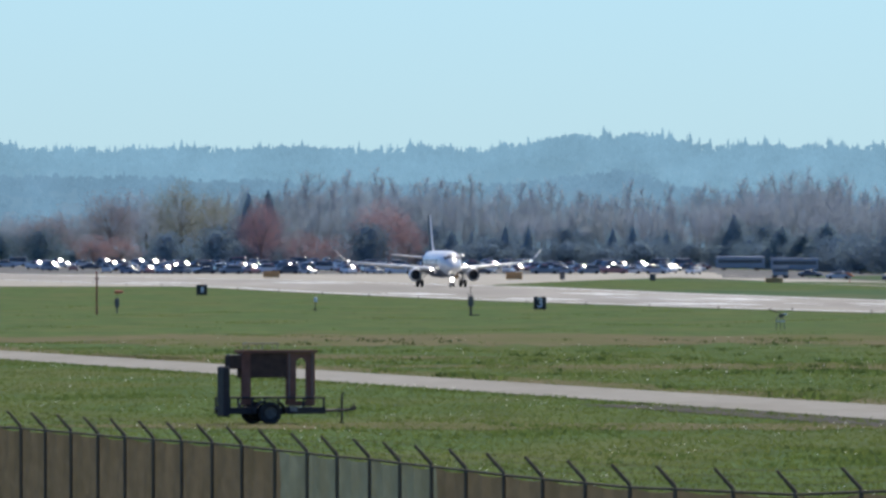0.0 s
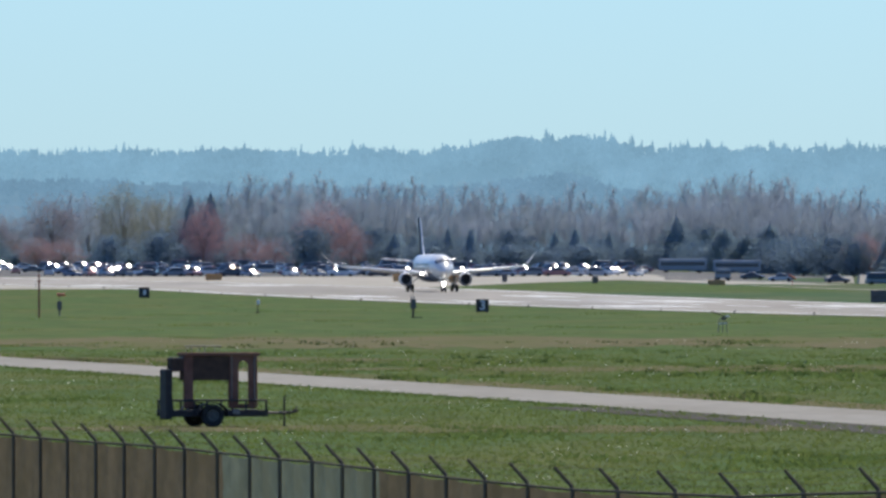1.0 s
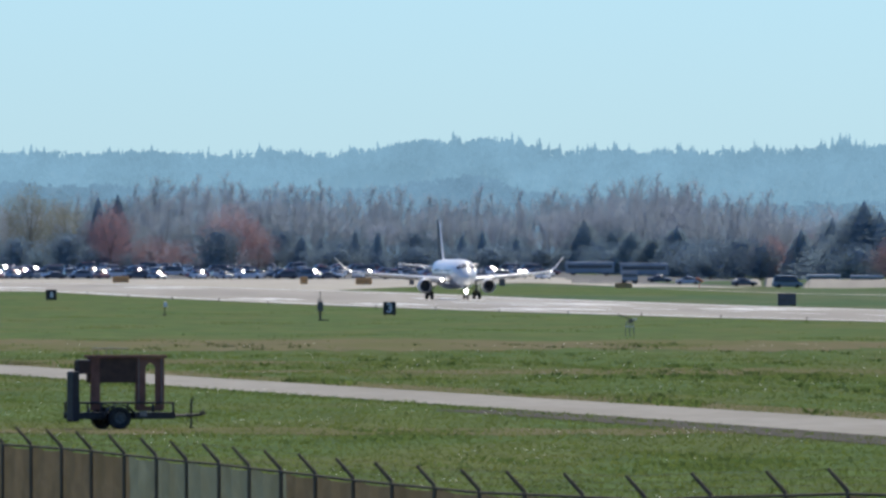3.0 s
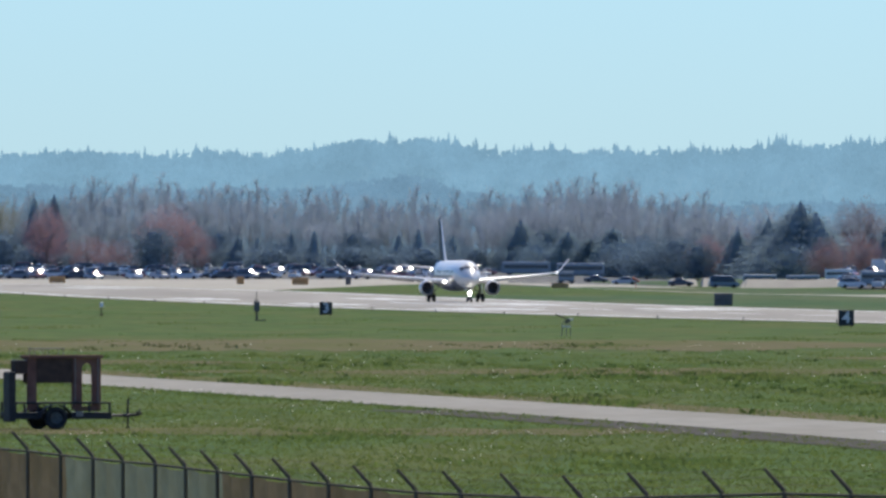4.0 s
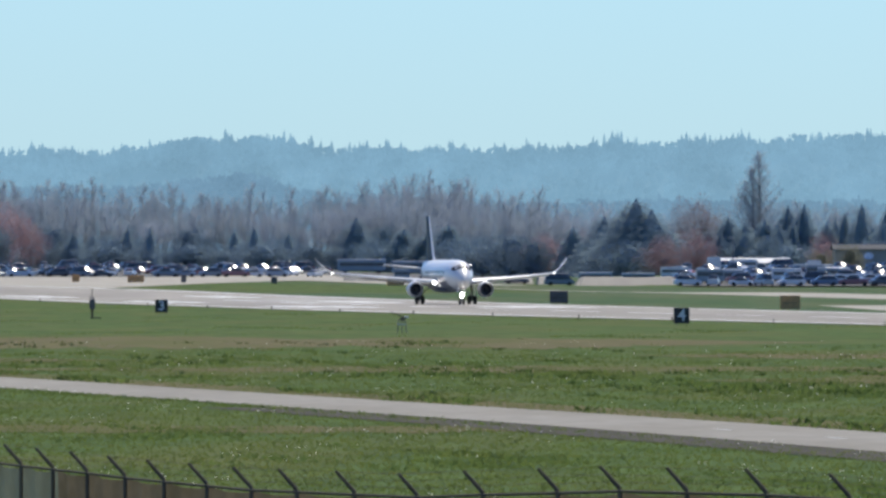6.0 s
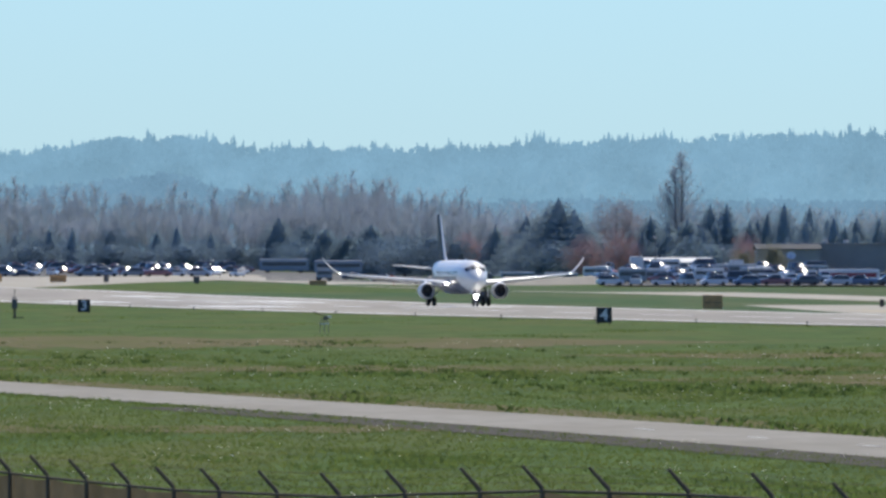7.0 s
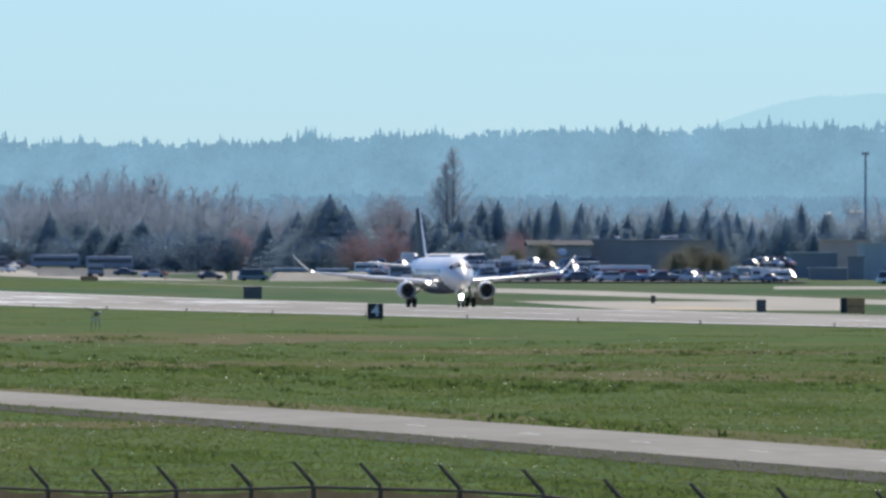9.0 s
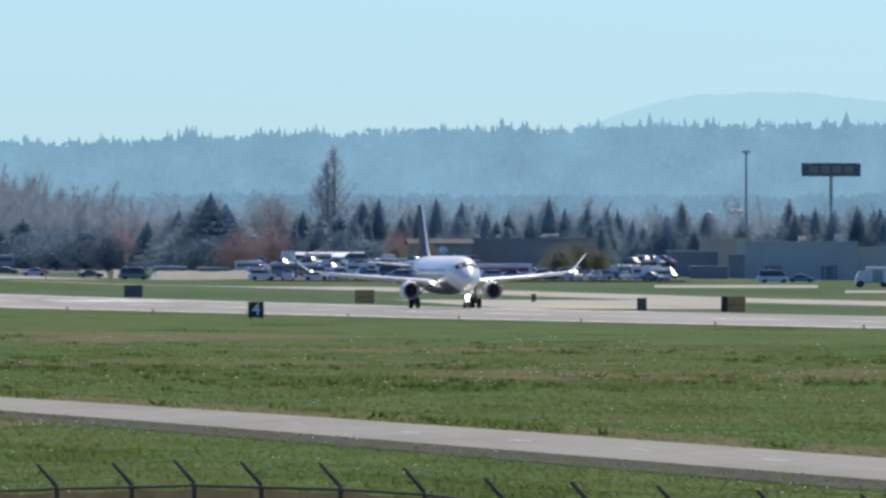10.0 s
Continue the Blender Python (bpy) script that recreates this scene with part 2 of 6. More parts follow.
def cross_band(name, x0, x1, mid, half, seed, label, material=None):
    """A patch of dry grass lying across the view, with an uneven outline."""
    bm = bmesh.new()
    prev = None
    n = int((x1 - x0) / 0.8)
    for i in range(n + 1):
        x = x0 + (x1 - x0) * i / n
        fade = min(1, 4 * min(i, n - i) / n)
        a = mid - half * fade * (1 + 0.6 * noise.noise((x * 0.09, seed, 0)) + 0.5 * noise.noise((x * 0.6, seed, 1)))
        b = mid + half * fade * (1 + 0.6 * noise.noise((x * 0.09, seed, 5)) + 0.5 * noise.noise((x * 0.6, seed, 6)))
        row = [bm.verts.new((x, a + (b - a) * k / 6, ground_z(x, a + (b - a) * k / 6) + 0.012)) for k in range(7)]
        if prev:
            for k in range(6):
                bm.faces.new((prev[k], row[k], row[k + 1], prev[k + 1]))
        prev = row
    return tagged(obj(name, bm, material or DRYGRASS, smooth=True), label, "grass", kind="structure")


cross_band("dry_band", -36, 46, 1000, 75, 4, "dry brown band across the grass")
cross_band("dry_band", 24, 64, 650, 34, 9, "dry brown band across the grass")
cross_band("dry_patch", 28, 58, 840, 26, 12, "dry brown patch in the grass")
cross_band("dry_patch", -6, 46, 725, 20, 14, "dry brown patch in the grass")
cross_band("dry_patch", -34, 4, 800, 22, 15, "dry brown patch in the grass")
cross_band("dry_patch", -12, 18, 452, 9, 7, "dry brown patch in the grass")

# ---- fence ----
FENCE = [  # each post: x, y, height of the arm's tip
    (-7.47, 262.0, 2.10),
    (-7.03, 259.0, 2.10),
    (-6.60, 256.0, 2.11),
    (-6.16, 252.9, 2.11),
    (-5.71, 249.9, 2.11),
    (-5.25, 246.9, 2.10),
    (-4.80, 243.9, 2.10),
    (-4.34, 240.9, 2.10),
    (-3.89, 237.9, 2.11),
    (-3.42, 234.9, 2.11),
    (-2.97, 231.8, 2.11),
    (-2.49, 228.8, 2.09),
    (-2.03, 225.8, 2.08),
    (-1.61, 222.8, 2.07),
    (-1.17, 219.8, 2.07),
    (-0.77, 216.7, 2.06),
    (-0.36, 213.7, 2.05),
    (0.07, 210.7, 2.04),
    (0.53, 207.7, 2.02),
    (0.99, 204.7, 2.01),
    (1.48, 201.7, 2.00),
    (1.98, 198.7, 1.99),
    (2.47, 195.6, 2.01),
    (3.09, 192.7, 2.02),
    (3.74, 189.7, 2.03),
    (4.40, 186.7, 2.10),
    (5.14, 183.7, 2.16),
    (5.72, 180.7, 2.22),
    (6.33, 177.8, 2.24),
    (7.04, 174.8, 2.26),
    (7.77, 171.8, 2.25),
    (8.45, 168.9, 2.19),
    (9.15, 165.9, 2.19),
    (9.82, 162.9, 2.19),
    (10.59, 160.0, 2.19),
    (11.36, 157.0, 2.19),
    (12.14, 154.0, 2.19),
]


def fence():
    label = "brown-screened chain-link perimeter fence with barbed-wire arms"
    f = thing("fence", FENCE[0][0], FENCE[0][1], ground_z(*FENCE[0][:2]), label, "fence")
    inv = f.matrix_world.inverted()
    tops = []
    for x, y, zt in FENCE:
        tip, top = Vector((x, y, zt)), Vector((x + 0.215, y - 0.02, zt - 0.24))
        g = ground_z(x, y) - 0.1
        bm = bmesh.new()
        rod(bm, inv @ Vector((top.x, top.y, g)), inv @ top, 0.027, seg=10)
        p = part("post", bm, POSTSTEEL, f)
        bm = bmesh.new()
        rod(bm, inv @ top, inv @ tip, 0.026, 0.018, seg=6)
        part("arm", bm, STEEL, p)
        tops.append((top, tip, g))
    for (a, at, ag), (b, bt, bg) in zip(tops, tops[1:]):
        bm = bmesh.new()
        rod(bm, inv @ a - Vector((0, 0, 0.03)), inv @ b - Vector((0, 0, 0.03)), 0.017, seg=6)
        part("rail", bm, STEEL, f)
        for u in (0.3, 0.62, 0.97):
            bm = bmesh.new()
            rod(bm, inv @ a.lerp(at, u), inv @ b.lerp(bt, u), 0.0022, seg=4)
            part("barbed_wire", bm, STEEL, f)
    return f, tops


fence_ob, fence_tops = fence()
SCREEN = mat("brown fence fabric", (0.185, 0.145, 0.092), (0.135, 0.108, 0.07), 1.5, (1, 1, 3), 0.9, bump=0.003, c=(0.12, 0.096, 0.054), cscale=0.6, trans=0.6, spec=0.1)
SCREEN_GREY = mat("grey-green fence fabric", (0.21, 0.225, 0.165), (0.165, 0.18, 0.13), 1.5, (1, 1, 3), 0.9, bump=0.003, c=(0.15, 0.145, 0.09), cscale=0.6, trans=0.6, spec=0.1)
inv_f = fence_ob.matrix_world.inverted()


def fence_board():
    """A dark notice board strapped to the fence top, its face to the viewer."""
    x, y = 11.86, 156.4
    b = thing("notice_board", x, y, ground_z(x, y), "dark navy notice board strapped to the fence", "board")
    z = 2.26 - ground_z(x, y)
    bm = bmesh.new()
    box(bm, 0, -0.02, z - 0.32, 0.62, 0.03, 0.6, 0.01)
    part("panel", bm, mat("dark navy board", (0.02, 0.024, 0.04), (0.028, 0.032, 0.05), 2.0, rough=0.6), b)
    bm = bmesh.new()
    box(bm, 0, -0.02, z - 0.01, 0.64, 0.05, 0.02, 0.004)
    part("rim", bm, STEEL, b)
    for k in (-0.22, 0.22):
        bm = bmesh.new()
        rod(bm, (k, 0.02, -0.1), (k, 0.02, z - 0.1), 0.02)
        part("stake", bm, POSTSTEEL, b)


fence_board()
for i, ((a, at, ag), (b, bt, bg)) in enumerate(zip(fence_tops, fence_tops[1:])):
    bm = bmesh.new()
    n = 6
    cols_ = []
    for u in range(n + 1):
        p = a.lerp(b, u / n)
        sag = 0.05 + 0.03 * math.sin(u / n * math.pi)
        cols_.append([bm.verts.new(inv_f @ Vector((p.x + 0.06 + 0.02 * math.sin(u * 2.1 + v * 1.3), p.y, (p.z - sag) * (1 - v / 5) + (ag + 0.05) * v / 5))) for v in range(6)])
    for c0, c1 in zip(cols_, cols_[1:]):
        for v in range(5):
            bm.faces.new((c0[v], c1[v], c1[v + 1], c0[v + 1]))
    grey = 11 <= i <= 15
    part("screen_panel", bm, SCREEN_GREY if grey else SCREEN, fence_ob, "grey-green faded screen panel" if grey else "")



class Pile:
    """Collects simple pieces into one mesh."""

    def __init__(self):
        self.v, self.f = [], []

    def prism(self, p, q, r0, r1, seg=3):
        p, q = Vector(p), Vector(q)
        d = (q - p).normalized()
        u = d.orthogonal().normalized()
        w = d.cross(u)
        n = len(self.v)
        for c, r in ((p, r0), (q, r1)):
            for i in range(seg):
                a = math.tau * i / seg
                self.v.append(tuple(c + (u * math.cos(a) + w * math.sin(a)) * r))
        for i in range(seg):
            j = (i + 1) % seg
            self.f.append((n + i, n + j, n + seg + j, n + seg + i))

    def strip(self, p, q, w, rnd):
        """A flat twig."""
        n = len(self.v)
        a = rnd.uniform(0, math.tau)
        o = Vector((math.cos(a) * w, math.sin(a) * w, 0))
        p, q = Vector(p), Vector(q)
        self.v += [tuple(p - o), tuple(p + o), tuple(q + o * 0.5), tuple(q - o * 0.5)]
        self.f.append((n, n + 1, n + 2, n + 3))

    def lump(self, c, s, rnd):
        n = len(self.v)
        for d in ((1, 0, 0), (-1, 0, 0), (0, 1, 0), (0, -1, 0), (0.5, 0.5, 0.8), (-0.5, 0.4, 0.75), (0, -0.5, 0.85), (0, 0, -1)):
            k = rnd.uniform(0.7, 1.25) * s
            self.v.append((c[0] + d[0] * k, c[1] + d[1] * k, c[2] + d[2] * k))
        for t in ((0, 2, 4), (2, 5, 4), (2, 1, 5), (1, 3, 6), (3, 0, 6), (0, 4, 6), (4, 5, 6), (5, 1, 6), (2, 0, 7), (1, 2, 7), (3, 1, 7), (0, 3, 7)):
            self.f.append(tuple(n + i for i in t))

    def spray(self, p, out, length, width, droop, rnd):
        """A drooping conifer branch: a flattened wedge."""
        n = len(self.v)
        p, out = Vector(p), Vector(out)
        side = Vector((-out.y, out.x, 0))
        tip = p + out * length + Vector((0, 0, -droop))
        mid = p + out * length * 0.45 + Vector((0, 0, -droop * 0.2))
        self.v += [tuple(p + Vector((0, 0, 0.12 * length))), tuple(mid + side * width), tuple(mid - side * width), tuple(tip), tuple(mid + Vector((0, 0, 0.22 * width + 0.1))), tuple(mid - Vector((0, 0, 0.5 * width + 0.1)))]
        self.f += [(n, n + 1, n + 4), (n, n + 4, n + 2), (n + 1, n + 3, n + 4), (n + 2, n + 4, n + 3), (n, n + 5, n + 3)]

    def leaf(self, c, s, rnd, flat=1.0):
        """One small leaf or needle spray."""
        n = len(self.v)
        for _ in range(3):
            self.v.append((c[0] + rnd.uniform(-1, 1) * s, c[1] + rnd.uniform(-1, 1) * s, c[2] + rnd.uniform(-1, 1) * s * flat))
        self.f.append((n, n + 1, n + 2))

    def body(self, profile, seg, seed, rough):
        """A lobed solid: rings of (height, radius), each pushed in and out unevenly."""
        n = len(self.v)
        for i, (z, r) in enumerate(profile):
            for j in range(seg):
                a = math.tau * (j + 0.5 * (i % 2)) / seg
                k = 1 + rough * (noise.noise((math.cos(a) * 1.6, math.sin(a) * 1.6 + seed, z * 0.35)) + 0.8 * noise.noise((math.cos(a) * 4, math.sin(a) * 4 + seed, z * 1.1 + 9)))
                self.v.append((math.cos(a) * r * k, math.sin(a) * r * k, z + 0.4 * rough * r * noise.noise((a, z, seed))))
        for i in range(len(profile) - 1):
            for j in range(seg):
                p, q = n + i * seg, n + (i + 1) * seg
                self.f.append((p + j, p + (j + 1) % seg, q + (j + 1) % seg, q + j))

    def make(self, name, material, parent=None, label=""):
        me = bpy.data.meshes.new(name)
        me.from_pydata(self.v, [], self.f)
        me.materials.append(material)
        ob = new(name, me)
        ob.parent = parent
        if label:
            ob["label"] = label
        return ob


def lathe(bm, profile, seg=24, origin=(0, 0, 0), axis="Y"):
    """Turn a profile of (place along the axis, radius) about the axis."""
    rings = []
    for h, r in profile:
        ring = []
        for i in range(seg):
            a = math.tau * i / seg
            u, w = r * math.sin(a), r * math.cos(a)
            p = {"Y": (u, h, w), "Z": (u, w, h), "X": (h, u, w)}[axis]
            ring.append(tuple(p[k] + origin[k] for k in range(3)))
        rings.append(ring)
    return loft(bm, rings)


def wheel(parent, x, y, z, r, w, rim=None, axis="X"):
    """A tyre with its rim as sub-part, rolling about the given axis."""
    bm = bmesh.new()
    h = w / 2
    lathe(bm, [(-h * 0.6, r * 0.6), (-h, r * 0.72), (-h, r * 0.9), (-h * 0.7, r), (h * 0.7, r), (h, r * 0.9), (h, r * 0.72), (h * 0.6, r * 0.6)], 20, (x, y, z), axis)
    tyre = part("wheel", bm, RUBBER, parent, smooth=False)
    bm = bmesh.new()
    lathe(bm, [(-h * 0.75, r * 0.15), (-h * 0.6, r * 0.3), (-h * 0.9, r * 0.5), (-h * 0.3, r * 0.6), (h * 0.3, r * 0.6), (h * 0.9, r * 0.5), (h * 0.6, r * 0.3), (h * 0.75, r * 0.15)], 16, (x, y, z), axis)
    part("rim", bm, rim or RIM, tyre)
    return tyre


RIM = mat("dull steel rim", (0.13, 0.125, 0.105), (0.085, 0.08, 0.068), 6.0, rough=0.75)


def at(b, d, lift=0.0):
    """A place on the ground, set to fit the camera's view: bearing from the viewpoint in milliradians, distance in
    metres.
    """
    return b * d / 1000, d, ground_z(b * d / 1000, d) + lift


# ---- the trailer on the grass and the cabinet it carries ----
BROWN = mat("red-brown painted wood", (0.25, 0.12, 0.09), (0.17, 0.082, 0.062), 4.0, rough=0.85, bump=0.004, c=(0.26, 0.155, 0.115), cscale=1.5, cmix=0.4, spec=0.1)
SOOT = mat("sooty dark panel", (0.11, 0.07, 0.055), (0.075, 0.05, 0.04), 5.0, rough=0.9, bump=0.003, spec=0.05)
PALE_TUBE = mat("pale worn tube", (0.32, 0.29, 0.25), (0.23, 0.205, 0.18), 5.0, rough=0.7, spec=0.2)


def utility_trailer():
    x, y, z = at(-10.32, 457)
    t = thing("utility_trailer", x, y, z, "small black single-axle utility trailer parked on the grass", "trailer", rz=17)
    bm = bmesh.new()
    box(bm, 0.25, 0.7, 0.42, 2.75, 1.36, 0.08, 0.01)
    for yy in (0.05, 1.35):
        box(bm, 0.25, yy, 0.33, 2.75, 0.07, 0.1, 0.01)
    part("bed", bm, DARKPAINT, t)
    for yy in (0.04, 1.36):
        bm = bmesh.new()
        rod(bm, (-1.1, yy, 0.72), (1.6, yy, 0.72), 0.026)
        for xx in (-1.08, -0.45, 0.3, 1.0, 1.57):
            box(bm, xx, yy, 0.57, 0.05, 0.05, 0.32)
        part("side_rail", bm, DARKPAINT, t)
        bm = bmesh.new()
        ring_a = []
        for k in range(11):
            a = math.pi * k / 10
            s_ = -1 if yy < 0.7 else 1
            ring_a.append([(math.cos(a) * r * 1.08, yy + s_ * o, 0.31 + math.sin(a) * r * 0.86) for r, o in ((0.4, 0.02), (0.4, 0.28), (0.425, 0.28), (0.425, 0.02))])
        loft(bm, ring_a)
        part("fender", bm, DARKPAINT, t)
    wheel(t, 0, -0.14, 0.31, 0.31, 0.2, axis="Y")
    wheel(t, 0, 1.54, 0.31, 0.31, 0.2, axis="Y")
    bm = bmesh.new()
    rod(bm, (0, -0.1, 0.31), (0, 1.5, 0.31), 0.035)
    part("axle", bm, DARKPAINT, t)
    # The loading ramp is folded upright at the tail.
    bm = bmesh.new()
    for yy in (0.03, 0.58):
        box(bm, -1.17, yy, 0.88, 0.18, 0.07, 1.34, 0.02)
    for k in range(9):
        box(bm, -1.17, 0.3, 0.26 + k * 0.155, 0.12, 0.5, 0.05)
    part("ramp", bm, DARKPAINT, t, "black steel loading ramp folded upright")
    bm = bmesh.new()
    box(bm, -1.17, 0.3, 0.89, 0.19, 0.62, 1.36, 0.05)
    part("ramp_cover", bm, DARKPAINT, t)
    bm = bmesh.new()
    for yy in (0.1, 1.3):
        rod(bm, (1.6, yy, 0.37), (2.35, 0.7, 0.37), 0.035)
    rod(bm, (1.6, 0.7, 0.37), (2.58, 0.7, 0.39), 0.04)
    part("tongue", bm, DARKPAINT, t)
    bm = bmesh.new()
    box(bm, 2.6, 0.7, 0.43, 0.16, 0.08, 0.1, 0.02)
    rod(bm, (2.6, 0.7, 0.45), (2.63, 0.7, 0.56), 0.02)
    part("coupler", bm, STEEL, t)
    bm = bmesh.new()
    rod(bm, (2.28, 0.7, 0.05), (2.28, 0.7, 0.82), 0.03)
    rod(bm, (2.28, 0.7, 0.78), (2.36, 0.7, 0.86), 0.014)
    rod(bm, (2.28, 0.7, 0.02), (2.28, 0.7, 0.05), 0.07)
    part("jack", bm, DARKPAINT, t)
    bm = bmesh.new()
    rod(bm, (2.2, 0.66, 0.35), (2.12, 0.62, 0.16), 0.01)
    rod(bm, (2.42, 0.72, 0.35), (2.47, 0.7, 0.17), 0.01)
    part("safety_chain", bm, STEEL, t)
    bm = bmesh.new()
    box(bm, 0.72, 0.02, 0.42, 0.2, 0.03, 0.14)
    part("tail_plate", bm, PALE_TUBE, t, "pale worn plate on the bed's edge")

    # The cabinet stands on the bed.
    c = thing("cabinet_frame", x, y, z, "red-brown wooden cabinet frame with an arched opening and sooty hood", "cabinet", rz=17)
    top, floor_ = 1.97, 0.47
    for xx, w in ((-0.58, 0.26), (0.6, 0.1), (1.3, 0.12)):
        for yy, xx in ((0.2, xx), (0.8, xx + 0.18)):
            bm = bmesh.new()
            box(bm, xx, yy, (top + floor_) / 2, w, 0.1, top - floor_ - 0.1, 0.012)
            part("post", bm, BROWN, c)
    bm = bmesh.new()
    box(bm, 0.36, 0.5, top, 2.1, 0.85, 0.09, 0.02)
    part("top", bm, BROWN, c)
    bm = bmesh.new()
    box(bm, -0.02, 0.5, 1.59, 1.24, 0.7, 0.66, 0.02)
    part("hood", bm, SOOT, c, "sooty dark hood box")
    bm = bmesh.new()
    box(bm, -0.8, 0.45, 1.68, 0.46, 0.5, 0.36, 0.02)
    part("side_box", bm, SOOT, c)
    bm = bmesh.new()
    box(bm, -0.85, 0.45, 1.875, 0.3, 0.4, 0.03, 0.005)
    part("vent_cap", bm, PALE_TUBE, c)
    # Arched panel between two posts: jambs, an arch above and a sill with a hollow.
    for yy in (0.2,):
        bm = bmesh.new()
        n = 14
        outer, inner = [], []
        cx_, cz_, r_ = 0.97, 1.62, 0.14
        for k in range(n + 1):
            a = math.pi * k / n
            ix, iz = cx_ + r_ * math.cos(a), cz_ + r_ * 1.25 * math.sin(a)
            ox = cx_ + 0.32 * (1 - 2 * k / n)
            ring_ = [(ix, yy - 0.03, iz), (ix, yy + 0.03, iz), (ox, yy + 0.03, 1.92), (ox, yy - 0.03, 1.92)]
            outer.append(ring_)
        loft(bm, outer)
        for s_ in (-1, 1):
            box(bm, cx_ + s_ * 0.235, yy, 1.21, 0.19, 0.064, 1.42)
        box(bm, cx_, yy, 0.56, 0.3, 0.06, 0.12)
        part("arched_panel", bm, BROWN, c)
    bm = bmesh.new()
    for s_ in (0.63, 1.27):
        box(bm, s_, 0.14, 1.3, 0.022, 0.02, 1.3)
    part("trim_strip", bm, PALE_TUBE, c, "pale edge strip")
    bm = bmesh.new()
    for yy in (0.25, 0.75):
        rod(bm, (-0.5, yy, 2.19), (0.36, yy, 2.19), 0.016, seg=6)
        for xx in (-0.48, -0.1, 0.33):
            rod(bm, (xx, yy, 2.0), (xx, yy, 2.19), 0.01, seg=5)
    for xx in (-0.5, 0.36):
        rod(bm, (xx, 0.25, 2.19), (xx, 0.75, 2.19), 0.016, seg=6)
    part("roof_rack", bm, PALE_TUBE, c, "pale thin tube rack on top")


utility_trailer()

# ---- the airliner ----
WHITE = mat("white aircraft paint", (0.84, 0.825, 0.79), (0.78, 0.765, 0.735), 0.5, rough=0.3, c=(0.66, 0.645, 0.62), cscale=0.3, cmix=0.25)
BELLY = mat("grey belly paint", (0.2, 0.205, 0.225), (0.155, 0.16, 0.18), 0.6, rough=0.35)
NAVY = mat("dark teal tail paint", (0.012, 0.03, 0.045), (0.02, 0.045, 0.06), 0.4, rough=0.55, spec=0.2)
CHROME = mat("dull bare metal", (0.2, 0.2, 0.21), (0.14, 0.14, 0.15), 3.0, rough=0.6, metal=0.3)
COCKPIT = mat("dark cockpit glass", (0.02, 0.022, 0.03), (0.03, 0.032, 0.04), 2.0, rough=0.6, spec=0.0)
FAN = mat("dark fan blades", (0.012, 0.012, 0.014), (0.025, 0.025, 0.028), 4.0, rough=0.6)
LIGHT = mat("lit landing lamp", (1, 1, 1), (1, 1, 1), 1.0, emit=(1.0, 0.97, 0.92, 11.0))
NAVLIGHT = mat("lit wing lamp", (1, 1, 1), (1, 1, 1), 1.0, emit=(1.0, 0.97, 0.92, 4.0))
HULL = [(-13.6, 0.04, 0.04, 2.72), (-13.42, 0.3, 0.26, 2.74), (-13.0, 0.62, 0.55, 2.8), (-12.3, 0.95, 0.9, 2.92), (-11.4, 1.2, 1.24, 3.06), (-10.4, 1.4, 1.52, 3.17), (-9.0, 1.52, 1.68, 3.22),
        (-7.5, 1.56, 1.73, 3.22), (9.0, 1.56, 1.73, 3.22), (11.5, 1.42, 1.52, 3.42), (14.2, 1.05, 1.1, 3.8), (16.6, 0.62, 0.64, 4.15), (18.1, 0.18, 0.2, 4.4)]


def hull(y, a, off=0.0):
    """A point of the fuselage's skin at y, at the angle a (degrees) from the crown."""
    hy = [s[0] for s in HULL]
    w, h, zc = (float(np.interp(y, hy, [s[k] for s in HULL])) for k in (1, 2, 3))
    return ((w + off) * math.sin(radians(a)), y, zc + (h + off) * math.cos(radians(a)))


def skin_patch(name, ya, yb, a0, a1, material, parent, off=0.02, n=4):
    """A thin pane laid on the fuselage between two angles; ya and yb give its ends at both angles."""
    bm = bmesh.new()
    rings = []
    for i in range(n + 1):
        u = i / n
        a = a0 + (a1 - a0) * u
        y0, y1 = ya[0] + (ya[1] - ya[0]) * u, yb[0] + (yb[1] - yb[0]) * u
        rings.append([hull(y0, a, off), hull(y1, a, off), hull(y1, a, -0.03), hull(y0, a, -0.03)])
    loft(bm, rings)
    return part(name, bm, material, parent)


def foil(x, le, chord, z, thick, twist=0.0, up=(0, 0, 1)):
    """A wing section: a closed ring of points."""
    prof = ((0, 0), (0.03, 0.35), (0.12, 0.75), (0.35, 1.0), (0.65, 0.65), (1.0, 0.05), (1.0, -0.05), (0.65, -0.3), (0.35, -0.55), (0.1, -0.45), (0.02, -0.2))
    u = Vector(up)
    return [tuple(Vector((x, le + c * chord, z - c * chord * twist)) + u * (t * thick * chord / 2)) for c, t in prof]


